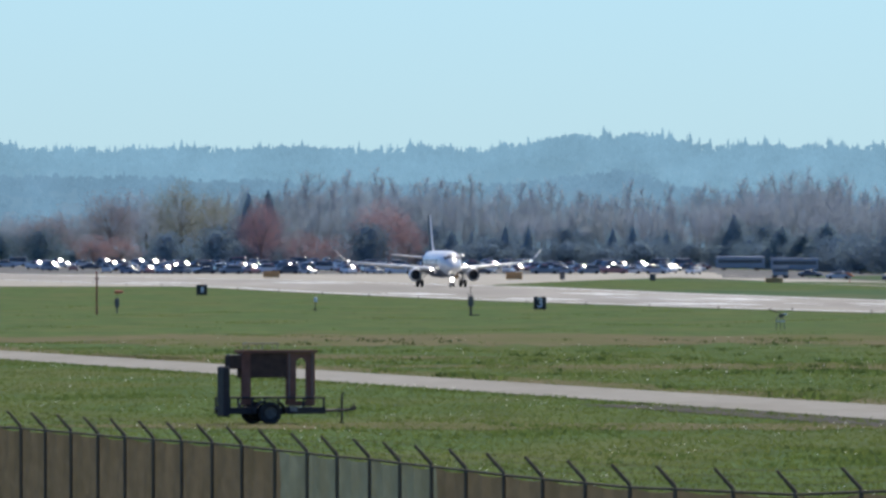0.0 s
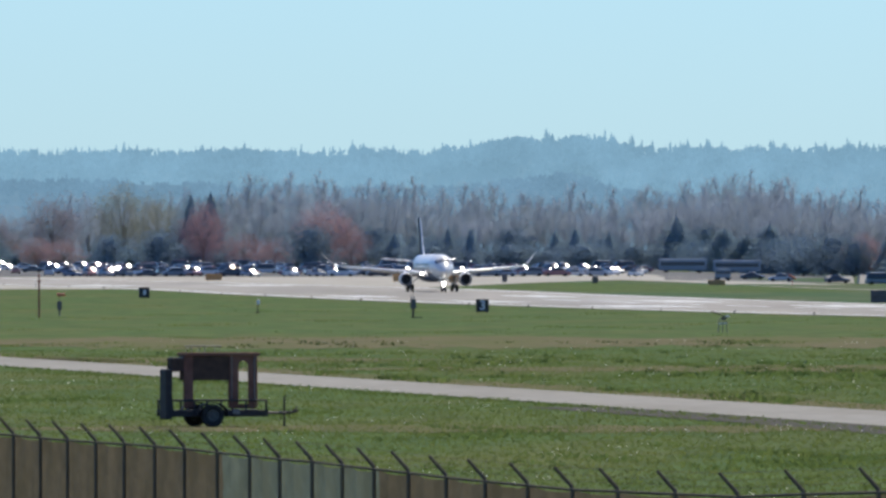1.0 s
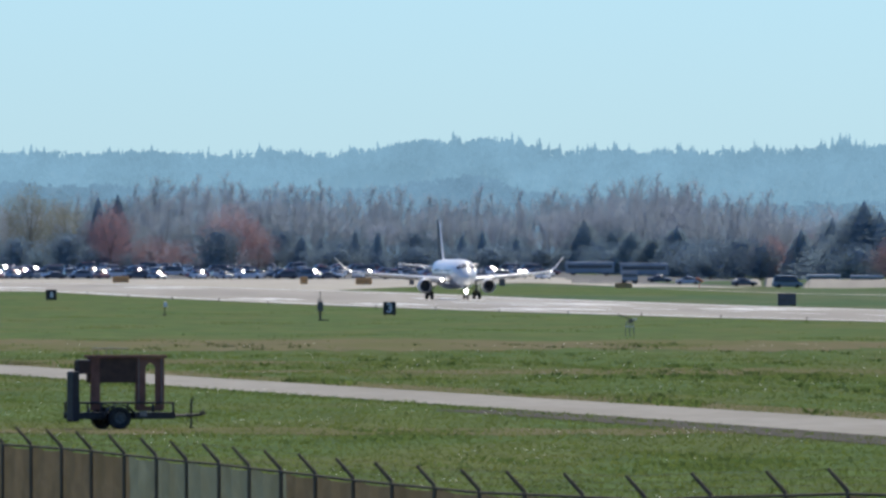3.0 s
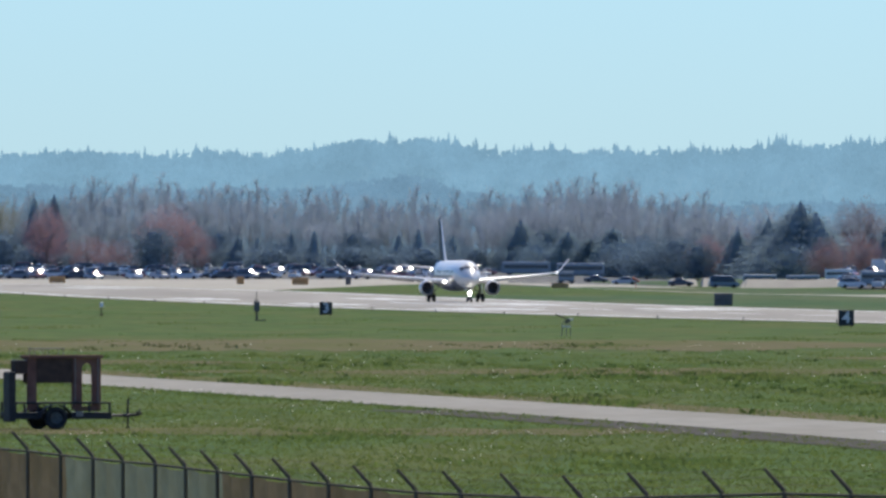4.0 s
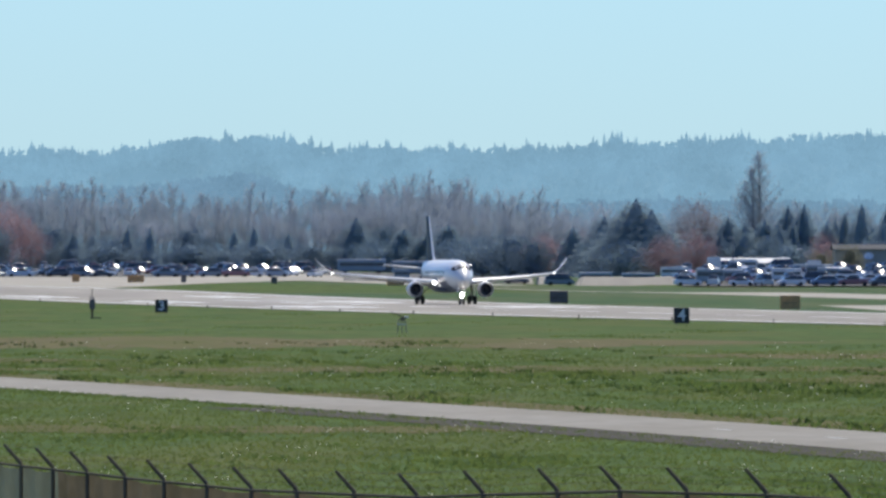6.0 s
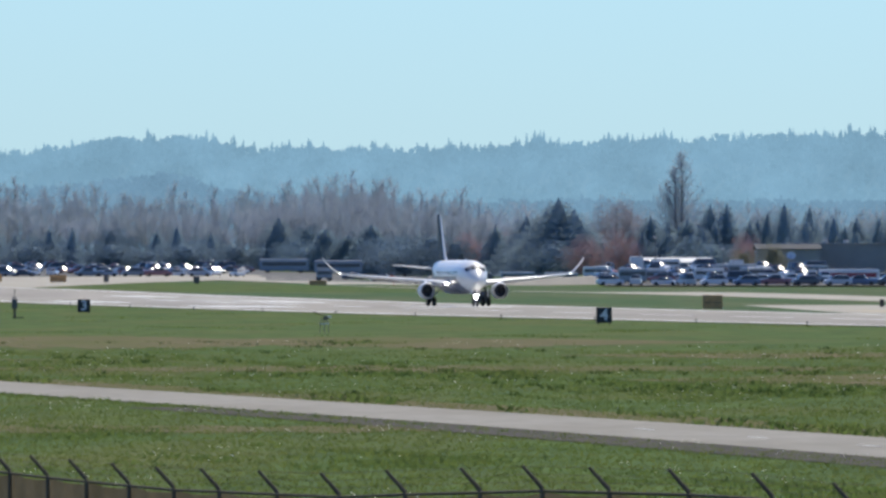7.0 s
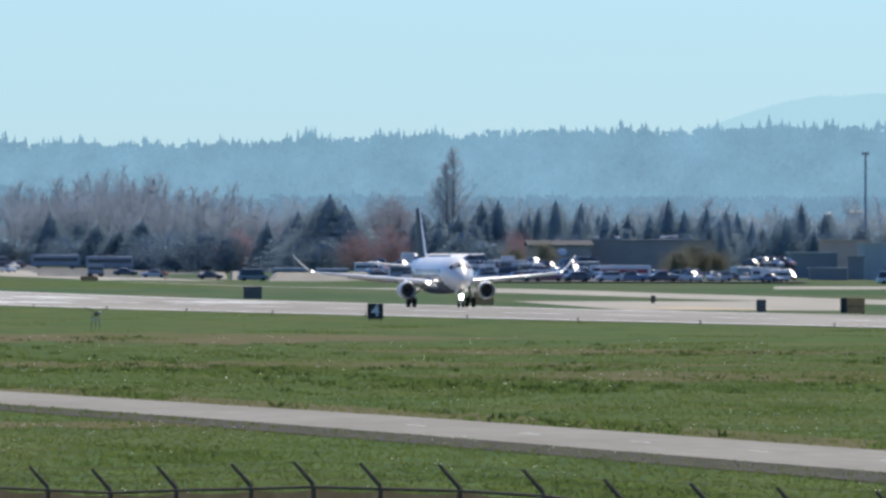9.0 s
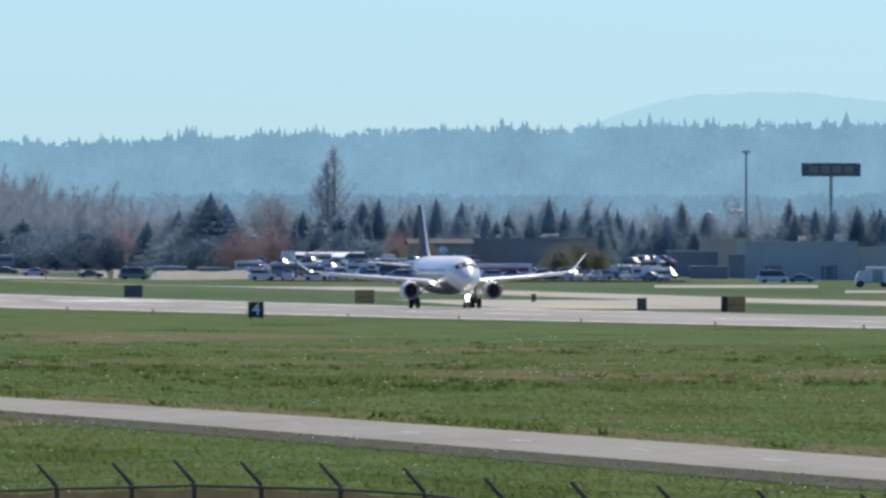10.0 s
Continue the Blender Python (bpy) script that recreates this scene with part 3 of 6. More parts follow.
def airliner():
    a = thing("airliner", 0, 0, 0, "white twin-engine regional airliner with upswept wingtips rolling along the runway", "aircraft")
    bm = bmesh.new()
    seg = 36
    ys = []
    for (y0, *_), (y1, *_) in zip(HULL, HULL[1:]):
        n = 2 if y1 - y0 < 5 else 6
        ys += [y0 + (y1 - y0) * i / n for i in range(n)]
    ys.append(HULL[-1][0])
    loft(bm, [[hull(y, 360 * i / seg) for i in range(seg)] for y in ys])
    for f_ in bm.faces:
        cz = f_.calc_center_median()
        f_.material_index = 1 if cz.z < 2.2 + 1.15 * min(max((cz.y + 9.5) / 3, 0), 1) + max(0, cz.y - 9) * 0.14 and cz.y > -9.5 else 0
    part("fuselage", bm, [WHITE, BELLY], a, smooth=True)
    for s in (-1, 1):
        skin_patch("windshield", (-12.0, -11.95), (-11.15, -11.1), s * 3, s * 27, COCKPIT, a)
        skin_patch("side_window", (-11.92, -11.55), (-11.1, -10.7), s * 30, s * 56, COCKPIT, a)
        for k in range(19):
            y = -7.8 + k * 0.86
            skin_patch("cabin_window", (y, y), (y + 0.26, y + 0.26), s * 72, s * 84, COCKPIT, a, 0.01, 1)
        skin_patch("door", (-9.6, -9.6), (-8.8, -8.8), s * 62, s * 112, WHITE, a, 0.015, 4)
    # The belly fairing under the wing box.
    bm = bmesh.new()
    loft(bm, [[(w * math.sin(math.tau * i / 20), y, zc + h * math.cos(math.tau * i / 20)) for i in range(20)]
              for y, w, h, zc in ((-4.6, 0.6, 0.3, 1.9), (-3.6, 1.3, 0.6, 1.95), (-1.5, 1.75, 0.82, 2.1), (3.5, 1.75, 0.82, 2.1), (5.2, 1.3, 0.6, 1.95), (6.6, 0.5, 0.25, 1.85))])
    part("belly_fairing", bm, BELLY, a, smooth=True)
    for s in (-1, 1):
        bm = bmesh.new()
        loft(bm, [foil(s * 0.9, -2.9, 6.0, 2.42, 0.15, 0.03), foil(s * 1.6, -2.5, 5.5, 2.47, 0.14, 0.03), foil(s * 4.6, -0.5, 3.7, 2.76, 0.12, 0.02), foil(s * 9.0, 1.7, 2.5, 3.13, 0.11), foil(s * 12.3, 3.5, 1.6, 3.45, 0.1)])
        w = part("wing", bm, WHITE, a, smooth=True)
        bm = bmesh.new()
        loft(bm, [foil(s * 12.3, 3.5, 1.6, 3.45, 0.1), foil(s * 12.75, 3.9, 1.4, 3.62, 0.1, 0, (-s * 0.4, 0, 0.9)), foil(s * 13.2, 4.35, 1.15, 3.98, 0.09, 0, (-s * 0.75, 0, 0.65)), foil(s * 14.25, 5.5, 0.55, 5.15, 0.08, 0, (-s * 0.8, 0, 0.6))])
        part("winglet", bm, WHITE, w, smooth=True)
        bm = bmesh.new()
        for x0, x1 in ((1.7, 4.5), (4.7, 8.9)):
            le = lambda x: float(np.interp(x, (1.6, 4.6, 9.0), (3.1, 3.25, 4.25)))
            zz = lambda x: float(np.interp(x, (1.6, 9.0), (2.28, 3.0)))
            loft(bm, [foil(s * x0, le(x0), 1.0, zz(x0) + 0.06, 0.12, 0.3), foil(s * x1, le(x1), 0.75, zz(x1) + 0.06, 0.12, 0.3)])
        part("flap", bm, BELLY, w)
        bm = bmesh.new()
        loft(bm, [foil(s * 2.2, -2.25, 0.7, 2.36, 0.2, 0.35), foil(s * 4.6, -0.72, 0.55, 2.66, 0.2, 0.35)])
        loft(bm, [foil(s * 5.0, -0.5, 0.55, 2.7, 0.2, 0.35), foil(s * 11.8, 3.05, 0.4, 3.34, 0.2, 0.35)])
        part("slat", bm, WHITE, w, smooth=True)
        for x in (3.0, 6.3, 8.6):
            bm = bmesh.new()
            lathe(bm, [(0, 0.03), (0.6, 0.13), (1.5, 0.16), (2.4, 0.08), (2.8, 0.02)], 10, (s * x, 1.6 + x * 0.12, 2.38 + x * 0.07), "Y")
            part("flap_track", bm, BELLY, w)
        bm = bmesh.new()
        lathe(bm, [(0, 0.02), (0.05, 0.09), (0.2, 0.1), (0.3, 0.02)], 10, (s * 12.5, 3.55, 3.5), "Y")
        part("wingtip_light", bm, NAVLIGHT, w)
        # The engine with its lip, fan and pylon.
        ex, ez = s * 3.95, 1.68
        bm = bmesh.new()
        rings = []
        for y, r in ((-3.25, 0.7), (-3.1, 0.8), (-2.4, 0.88), (-1.4, 0.87), (-0.3, 0.74), (0.5, 0.58), (0.5, 0.5), (-0.4, 0.5), (-2.3, 0.66), (-3.1, 0.66)):
            rings.append([(ex + r * math.sin(math.tau * i / 28), y, ez + r * math.cos(math.tau * i / 28)) for i in range(28)])
        vr = loft(bm, rings, close=False)
        for i in range(28):
            bm.faces.new((vr[-1][i], vr[-1][(i + 1) % 28], vr[0][(i + 1) % 28], vr[0][i]))
        bmesh.ops.recalc_face_normals(bm, faces=bm.faces[:])
        e = part("engine", bm, WHITE, a, smooth=True)
        bm = bmesh.new()
        rings = []
        for k in range(9):
            an = math.tau * k / 8
            y, r = -3.22 - 0.07 * math.sin(an), 0.71 + 0.06 * math.cos(an)
            rings.append([(ex + r * math.sin(math.tau * i / 28), y, ez + r * math.cos(math.tau * i / 28)) for i in range(28)])
        loft(bm, rings, close=False)
        part("intake_lip", bm, CHROME, e, smooth=True)
        bm = bmesh.new()
        lathe(bm, [(-2.32, 0.02), (-2.3, 0.66), (-2.2, 0.66)], 28, (ex, 0, ez))
        lathe(bm, [(-2.75, 0.02), (-2.6, 0.1), (-2.3, 0.2)], 14, (ex, 0, ez))
        part("fan", bm, FAN, e)
        bm = bmesh.new()
        lathe(bm, [(0.2, 0.45), (0.6, 0.4), (1.2, 0.2), (1.25, 0.02)], 16, (ex, 0, ez))
        part("exhaust_cone", bm, BELLY, e)
        bm = bmesh.new()
        loft(bm, [[(ex - 0.12, -2.3, 2.5), (ex + 0.12, -2.3, 2.5), (ex + 0.12, -1.6, 2.0), (ex - 0.12, -1.6, 2.0)], [(ex - 0.14, -0.4, 2.8), (ex + 0.14, -0.4, 2.8), (ex + 0.14, 0.8, 2.0), (ex - 0.14, 0.8, 2.0)],
                  [(ex - 0.08, 1.5, 2.75), (ex + 0.08, 1.5, 2.75), (ex + 0.08, 1.8, 2.5), (ex - 0.08, 1.8, 2.5)]])
        part("pylon", bm, WHITE, a)
        # Tailplane and main gear.
        bm = bmesh.new()
        loft(bm, [foil(s * 0.4, 13.9, 3.1, 3.95, 0.1), foil(s * 4.95, 16.5, 1.35, 4.4, 0.09)])
        part("tailplane", bm, WHITE, a)
        g = bmesh.new()
        rod(g, (s * 2.95, 1.5, 0.45), (s * 2.85, 1.5, 2.4), 0.13)
        rod(g, (s * 2.95, 1.5, 0.9), (s * 1.7, 1.4, 2.1), 0.06)
        rod(g, (s * 2.5, 1.5, 0.5), (s * 3.4, 1.5, 0.5), 0.09)
        gear = part("main_gear", g, BELLY, a)
        bm = bmesh.new()
        box(bm, s * 3.22, 1.5, 1.5, 0.05, 0.8, 1.1, 0.02)
        part("gear_door", bm, WHITE, gear)
        for o in (-0.32, 0.32):
            wheel(a, s * 2.95 + o, 1.5, 0.5, 0.5, 0.34)
        # Landing lamps in the wing root.
        bm = bmesh.new()
        lathe(bm, [(-0.05, 0.02), (-0.04, 0.17), (0.1, 0.17)], 14, (s * 1.86, -2.62, 2.42))
        part("landing_light", bm, LIGHT, a)
    for x in (-0.22, 0.22):
        bm = bmesh.new()
        lathe(bm, [(-0.05, 0.02), (-0.04, 0.13), (0.1, 0.11)], 14, (x * 0.45, -11.65, 1.16))
        part("landing_light", bm, LIGHT, a)
        wheel(a, x, -11.3, 0.3, 0.3, 0.2)
    bm = bmesh.new()
    lathe(bm, [(-0.05, 0.02), (-0.04, 0.17), (0.1, 0.13)], 14, (0, -11.62, 0.9))
    part("taxi_light", bm, LIGHT, a)
    g = bmesh.new()
    rod(g, (0, -11.3, 0.3), (0, -11.2, 1.9), 0.09)
    rod(g, (0, -11.25, 0.9), (0, -10.2, 1.8), 0.05)
    rod(g, (-0.3, -11.3, 0.3), (0.3, -11.3, 0.3), 0.06)
    gear = part("nose_gear", g, BELLY, a)
    for x in (-0.38, 0.38):
        bm = bmesh.new()
        box(bm, x, -10.9, 1.6, 0.03, 1.0, 0.5, 0.01)
        part("gear_door", bm, WHITE, gear)
    # The fin, dark with a pale leading edge, and its rudder.
    tilt = lambda le, ch, z, th: [(t * th, le + c * ch, z) for c, t in ((0.06, -0.5), (0.3, -1), (0.7, -0.7), (0.7, 0.7), (0.3, 1), (0.06, 0.5))]
    bm = bmesh.new()
    loft(bm, [tilt(9.6, 6.6, 4.55, 0.22), tilt(11.6, 5.0, 5.4, 0.2), tilt(15.3, 2.7, 9.85, 0.1)])
    fin = part("tail_fin", bm, NAVY, a, "dark teal tail fin")
    bm = bmesh.new()
    edge = lambda le, ch, z, th: [(0, le, z), (-th * 0.5, le + 0.06 * ch, z), (th * 0.5, le + 0.06 * ch, z)]
    loft(bm, [edge(9.6, 6.6, 4.55, 0.3), edge(11.6, 5.0, 5.4, 0.27), edge(15.3, 2.7, 9.85, 0.14)])
    part("leading_edge", bm, WHITE, fin)
    rud = lambda le, ch, z, th: [(-th * 0.65, le + 0.72 * ch, z), (th * 0.65, le + 0.72 * ch, z), (0.01, le + ch, z), (-0.01, le + ch, z)]
    bm = bmesh.new()
    loft(bm, [rud(11.0, 5.5, 4.95, 0.2), rud(15.25, 2.75, 9.75, 0.1)])
    part("rudder", bm, NAVY, fin)
    bm = bmesh.new()
    box(bm, 0, -4.0, 5.08, 0.04, 0.4, 0.28, 0.01, taper=0.6)
    part("antenna", bm, WHITE, a)
    return a


plane_ob = airliner()

# ---- signs and equipment along the runway ----
BLACKSIGN = mat("black sign panel", (0.012, 0.012, 0.014), (0.02, 0.02, 0.024), 3.0, rough=0.5)
WHITESIGN = mat("white sign legend", (0.75, 0.75, 0.75), (0.65, 0.65, 0.66), 3.0, rough=0.5)
YELLOWBACK = mat("weathered ochre sign back", (0.62, 0.35, 0.15), (0.48, 0.27, 0.12), 2.0, rough=0.8, c=(0.36, 0.22, 0.12), cscale=1.0, spec=0.1)
GREYBOX = mat("dark grey equipment paint", (0.15, 0.145, 0.145), (0.115, 0.11, 0.11), 2.0, rough=0.7, spec=0.15)
ORANGE = mat("faded aviation orange paint", (0.5, 0.12, 0.06), (0.42, 0.1, 0.05), 2.0, rough=0.6)


def distance_sign(b, d, digit, w=1.22, h=1.22):
    x, y, z = at(b, d)
    s = thing("distance_sign", x, y, z, "black runway distance sign with a white numeral %s, on short legs" % digit, "sign", "runway distance signs", rz=4)
    bm = bmesh.new()
    box(bm, 0, 0, 0.15 + h / 2, w, 0.22, h, 0.03)
    part("panel", bm, BLACKSIGN, s)
    for sx in (-0.42, 0.42):
        bm = bmesh.new()
        rod(bm, (sx, 0, -0.1), (sx, 0, 0.2), 0.04)
        part("leg", bm, STEEL, s)
    cu = bpy.data.curves.new("numeral", "FONT")
    cu.body, cu.size, cu.align_x, cu.align_y, cu.extrude, cu.offset = digit, 1.28, "CENTER", "CENTER", 0.006, 0.022
    tmp = bpy.data.objects.new("numeral", cu)
    me = bpy.data.meshes.new_from_object(tmp)
    bpy.data.objects.remove(tmp)
    me.materials.append(WHITESIGN)
    o = new("numeral", me)
    o.parent = s
    o.matrix_local = pose(0, -0.125, 0.15 + h / 2, 90, 0, 0)
    return s


distance_sign(5.73, 1620, "3")
distance_sign(36.49, 1320, "4")


def board(b, d, w, h, label, material, second=None, leg=0.12, name="taxiway_sign"):
    """A sign board seen from behind, on legs."""
    x, y, z = at(b, d)
    s = thing(name, x, y, z, label, "sign", rz=5)
    bm = bmesh.new()
    box(bm, 0, 0, leg + h / 2, w, 0.25, h, 0.03)
    part("panel", bm, material, s)
    if second:
        bm = bmesh.new()
        box(bm, -w / 2 - 0.28, 0.02, leg + h / 2, 0.55, 0.25, h, 0.03)
        part("side_panel", bm, second, s)
    for k in (-0.38, 0, 0.38):
        bm = bmesh.new()
        rod(bm, (w * k, 0, -0.1), (w * k, 0, leg + 0.05), 0.05)
        part("leg", bm, STEEL, s)
    bm = bmesh.new()
    box(bm, 0, -0.13, leg + h * 0.45, w * 0.92, 0.03, 0.06)
    part("brace", bm, STEEL, s)
    return s


board(-14.26, 2050, 1.3, 1.25, "small black runway sign with an unreadable pale mark", BLACKSIGN, name="runway_sign")
_x, _y, _z = at(-14.26, 2050)
_bar = bmesh.new()
box(_bar, 0.05, -0.15, 0.75, 0.35, 0.03, 0.6, 0.01)
part("mark", _bar, WHITESIGN, bpy.data.objects["runway_sign"])
board(29.23, 1900, 2.07, 1.38, "dark grey back of a runway sign", GREYBOX)
board(42.92, 1725, 2.0, 1.37, "ochre-backed taxiway sign beside the runway", YELLOWBACK)
board(64.96, 1490, 1.6, 1.35, "ochre and black taxiway sign board", YELLOWBACK, BLACKSIGN)
board(59.35, 1530, 0.85, 1.1, "grey equipment cabinet beside the runway", GREYBOX, name="equipment_cabinet")
board(52.94, 1790, 0.45, 0.75, "small black marker box", BLACKSIGN, name="marker_box")
board(-10.15, 2900, 2.8, 1.1, "ochre-backed sign on the apron", YELLOWBACK)
board(4.21, 2700, 2.6, 1.1, "ochre-backed sign on the apron", YELLOWBACK)
board(19.57, 2560, 2.6, 0.7, "low ochre-backed taxiway sign", YELLOWBACK)
board(7.05, 2700, 0.8, 1.2, "small grey cabinet on the apron", GREYBOX, name="equipment_cabinet")
board(12.39, 2620, 0.9, 1.0, "small grey cabinet on the apron", GREYBOX, name="equipment_cabinet")
board(0.67, 2760, 1.2, 1.2, "ochre-backed sign on the apron", YELLOWBACK)


def marker_pole():
    x, y, z = at(-20.47, 1513)
    s = thing("marker_pole", x, y, z, "tall red-brown marker pole with a cross piece", "pole")
    bm = bmesh.new()
    rod(bm, (0, 0, -0.2), (0, 0, 3.9), 0.09, 0.07)
    part("pole", bm, mat("faded red paint", (0.3, 0.055, 0.035), (0.2, 0.045, 0.03), 2.0, rough=0.6), s)
    bm = bmesh.new()
    box(bm, 0, 0, 3.2, 0.36, 0.1, 0.12, 0.02)
    part("cross_piece", bm, RUST, s)
    x, y, z = at(-19.27, 1560)
    s = thing("wind_sensor", x, y, z, "grey wind sensor stand with a red top", "instrument")
    bm = bmesh.new()
    rod(bm, (0, 0, 0), (0, 0, 0.6), 0.07)
    box(bm, 0, 0, 0.95, 0.42, 0.35, 0.8, 0.04)
    part("stand", bm, GREYBOX, s)
    bm = bmesh.new()
    rod(bm, (0, 0, 1.3), (0, 0, 2.0), 0.03)
    part("mast", bm, STEEL, s)
    bm = bmesh.new()
    lathe(bm, [(-0.2, 0.16), (0.2, 0.14), (0.55, 0.1)], 12, (0, 0, 1.95), "X")
    part("cone", bm, ORANGE, s)
    x, y, z = at(-7.55, 1640)
    s = thing("light_post", x, y, z, "short white-topped light post in the grass", "light post")
    bm = bmesh.new()
    rod(bm, (0, 0, 0), (0, 0, 0.8), 0.05)
    box(bm, 0, 0, 0.05, 0.4, 0.3, 0.1)
    part("post", bm, STEEL, s)
    bm = bmesh.new()
    lathe(bm, [(0, 0.02), (0.03, 0.17), (0.45, 0.15), (0.5, 0.03)], 12, (0.05, 0, 0.8), "Z")
    part("lamp", bm, WHITESIGN, s)
    x, y, z = at(1.64, 1490)
    s = thing("instrument_post", x, y, z, "grey instrument post with a finial and base plate", "instrument")
    bm = bmesh.new()
    rod(bm, (0, 0, 0), (0, 0, 0.9), 0.1)
    part("post", bm, STEEL, s)
    bm = bmesh.new()
    box(bm, 0, 0, 1.25, 0.5, 0.4, 0.85, 0.05)
    part("housing", bm, GREYBOX, s)
    bm = bmesh.new()
    rod(bm, (-0.15, 0, 1.65), (-0.2, 0, 1.95), 0.04)
    part("sensor", bm, GREYBOX, s)
    bm = bmesh.new()
    rod(bm, (0.1, 0, 1.65), (0.12, 0, 1.9), 0.04)
    part("sensor", bm, GREYBOX, s)
    bm = bmesh.new()
    rod(bm, (0, 0, 1.65), (0, 0, 2.5), 0.025)
    lathe(bm, [(0, 0.02), (0.06, 0.1), (0.12, 0.02)], 8, (0, 0, 2.45), "Z")
    part("finial", bm, STEEL, s)
    bm = bmesh.new()
    box(bm, 0.3, 0, 0.04, 1.0, 0.8, 0.12, 0.04)
    part("base_plate", bm, GRAVEL, s)
    x, y, z = at(19.94, 1150)
    s = thing("approach_light", x, y, z, "pale tripod light unit with a tilted black board", "light unit")
    for dx in (-0.22, 0.0, 0.22):
        bm = bmesh.new()
        rod(bm, (dx * 1.4, 0.1, 0), (dx, 0, 1.0), 0.03)
        part("leg", bm, PALE_TUBE, s)
    bm = bmesh.new()
    box(bm, 0, 0, 0.62, 0.62, 0.25, 0.08, 0.02)
    part("shelf", bm, WHITESIGN, s)
    bm = bmesh.new()
    box(bm, 0.05, 0, 0.98, 0.3, 0.3, 0.2, 0.03)
    part("lamp_housing", bm, GREYBOX, s)
    bm = bmesh.new()
    vs = box(bm, 0, 0, 0, 1.15, 0.5, 0.06, 0.01)
    bmesh.ops.rotate(bm, cent=(0, 0, 0), matrix=Matrix.Rotation(radians(22), 3, "Y"), verts=bm.verts[:])
    bmesh.ops.translate(bm, vec=(-0.25, 0, 1.25), verts=bm.verts[:])
    part("board", bm, BLACKSIGN, s)
    bm = bmesh.new()
    vs = box(bm, 0.32, 0, 1.1, 0.3, 0.35, 0.12, 0.03)
    part("lens", bm, WHITESIGN, s)
    x, y, z = at(24.05, 2620)
    s = thing("wind_cone", x, y, z, "orange-red wind cone drooping on a short mast", "windsock")
    bm = bmesh.new()
    rod(bm, (0, 0, 0), (0, 0, 1.5), 0.06)
    part("mast", bm, ORANGE, s)
    bm = bmesh.new()
    rod(bm, (-0.55, 0, 1.7), (0.6, 0, 1.1), 0.24, 0.13, 12)
    part("cone", bm, ORANGE, s)


marker_pole()


def edge_lights():
    first = None
    for k in range(26):
        y = 1120 + k * 61
        x = (1960 - y) * SLOPE - 1.5
        m = pose(x, y, ground_z(x, y))
        if first:
            copy_thing(first, m)
            continue
        first = thing("runway_edge_light", *m.translation, "small dark stub light at the runway's edge", "light", "runway edge lights")
        bm = bmesh.new()
        rod(bm, (0, 0, -0.1), (0, 0, 0.2), 0.035)
        part("stem", bm, DARKPAINT, first)
        bm = bmesh.new()
        lathe(bm, [(0, 0.05), (0.03, 0.08), (0.12, 0.07), (0.15, 0.02)], 10, (0, 0, 0.19), "Z")
        part("lens", bm, GREYBOX, first)


edge_lights()

# ---- parked vehicles ----
def paint_by_object():
    m = mat("car paint", (0.5, 0.5, 0.5), (0.45, 0.45, 0.45), 2.0, rough=0.22)
    n, k = m.node_tree.nodes, m.node_tree.links
    info, ramp = n.new("ShaderNodeObjectInfo"), n.new("ShaderNodeValToRGB")
    ramp.color_ramp.interpolation = "CONSTANT"
    cols = [(0.12, 0.13, 0.14), (0.58, 0.59, 0.6), (0.72, 0.72, 0.72), (0.24, 0.27, 0.29), (0.17, 0.22, 0.3), (0.45, 0.47, 0.49), (0.3, 0.15, 0.15), (0.78, 0.78, 0.77)]
    e = ramp.color_ramp.elements
    while len(e) < len(cols):
        e.new(0.5)
    for i, c in enumerate(cols):
        e[i].position, e[i].color = i / len(cols), (*c, 1)
    k.new(info.outputs["Random"], ramp.inputs[0])
    k.new(ramp.outputs[0], n["Principled BSDF"].inputs["Base Color"])
    return m


CARPAINT = paint_by_object()
CARGLASS = mat("dark car glass", (0.06, 0.07, 0.08), (0.08, 0.09, 0.1), 2.0, rough=0.2)

SCREENGLASS = mat("clear windscreen glass", (0.04, 0.05, 0.055), (0.05, 0.06, 0.065), 2.0, rough=0.12)


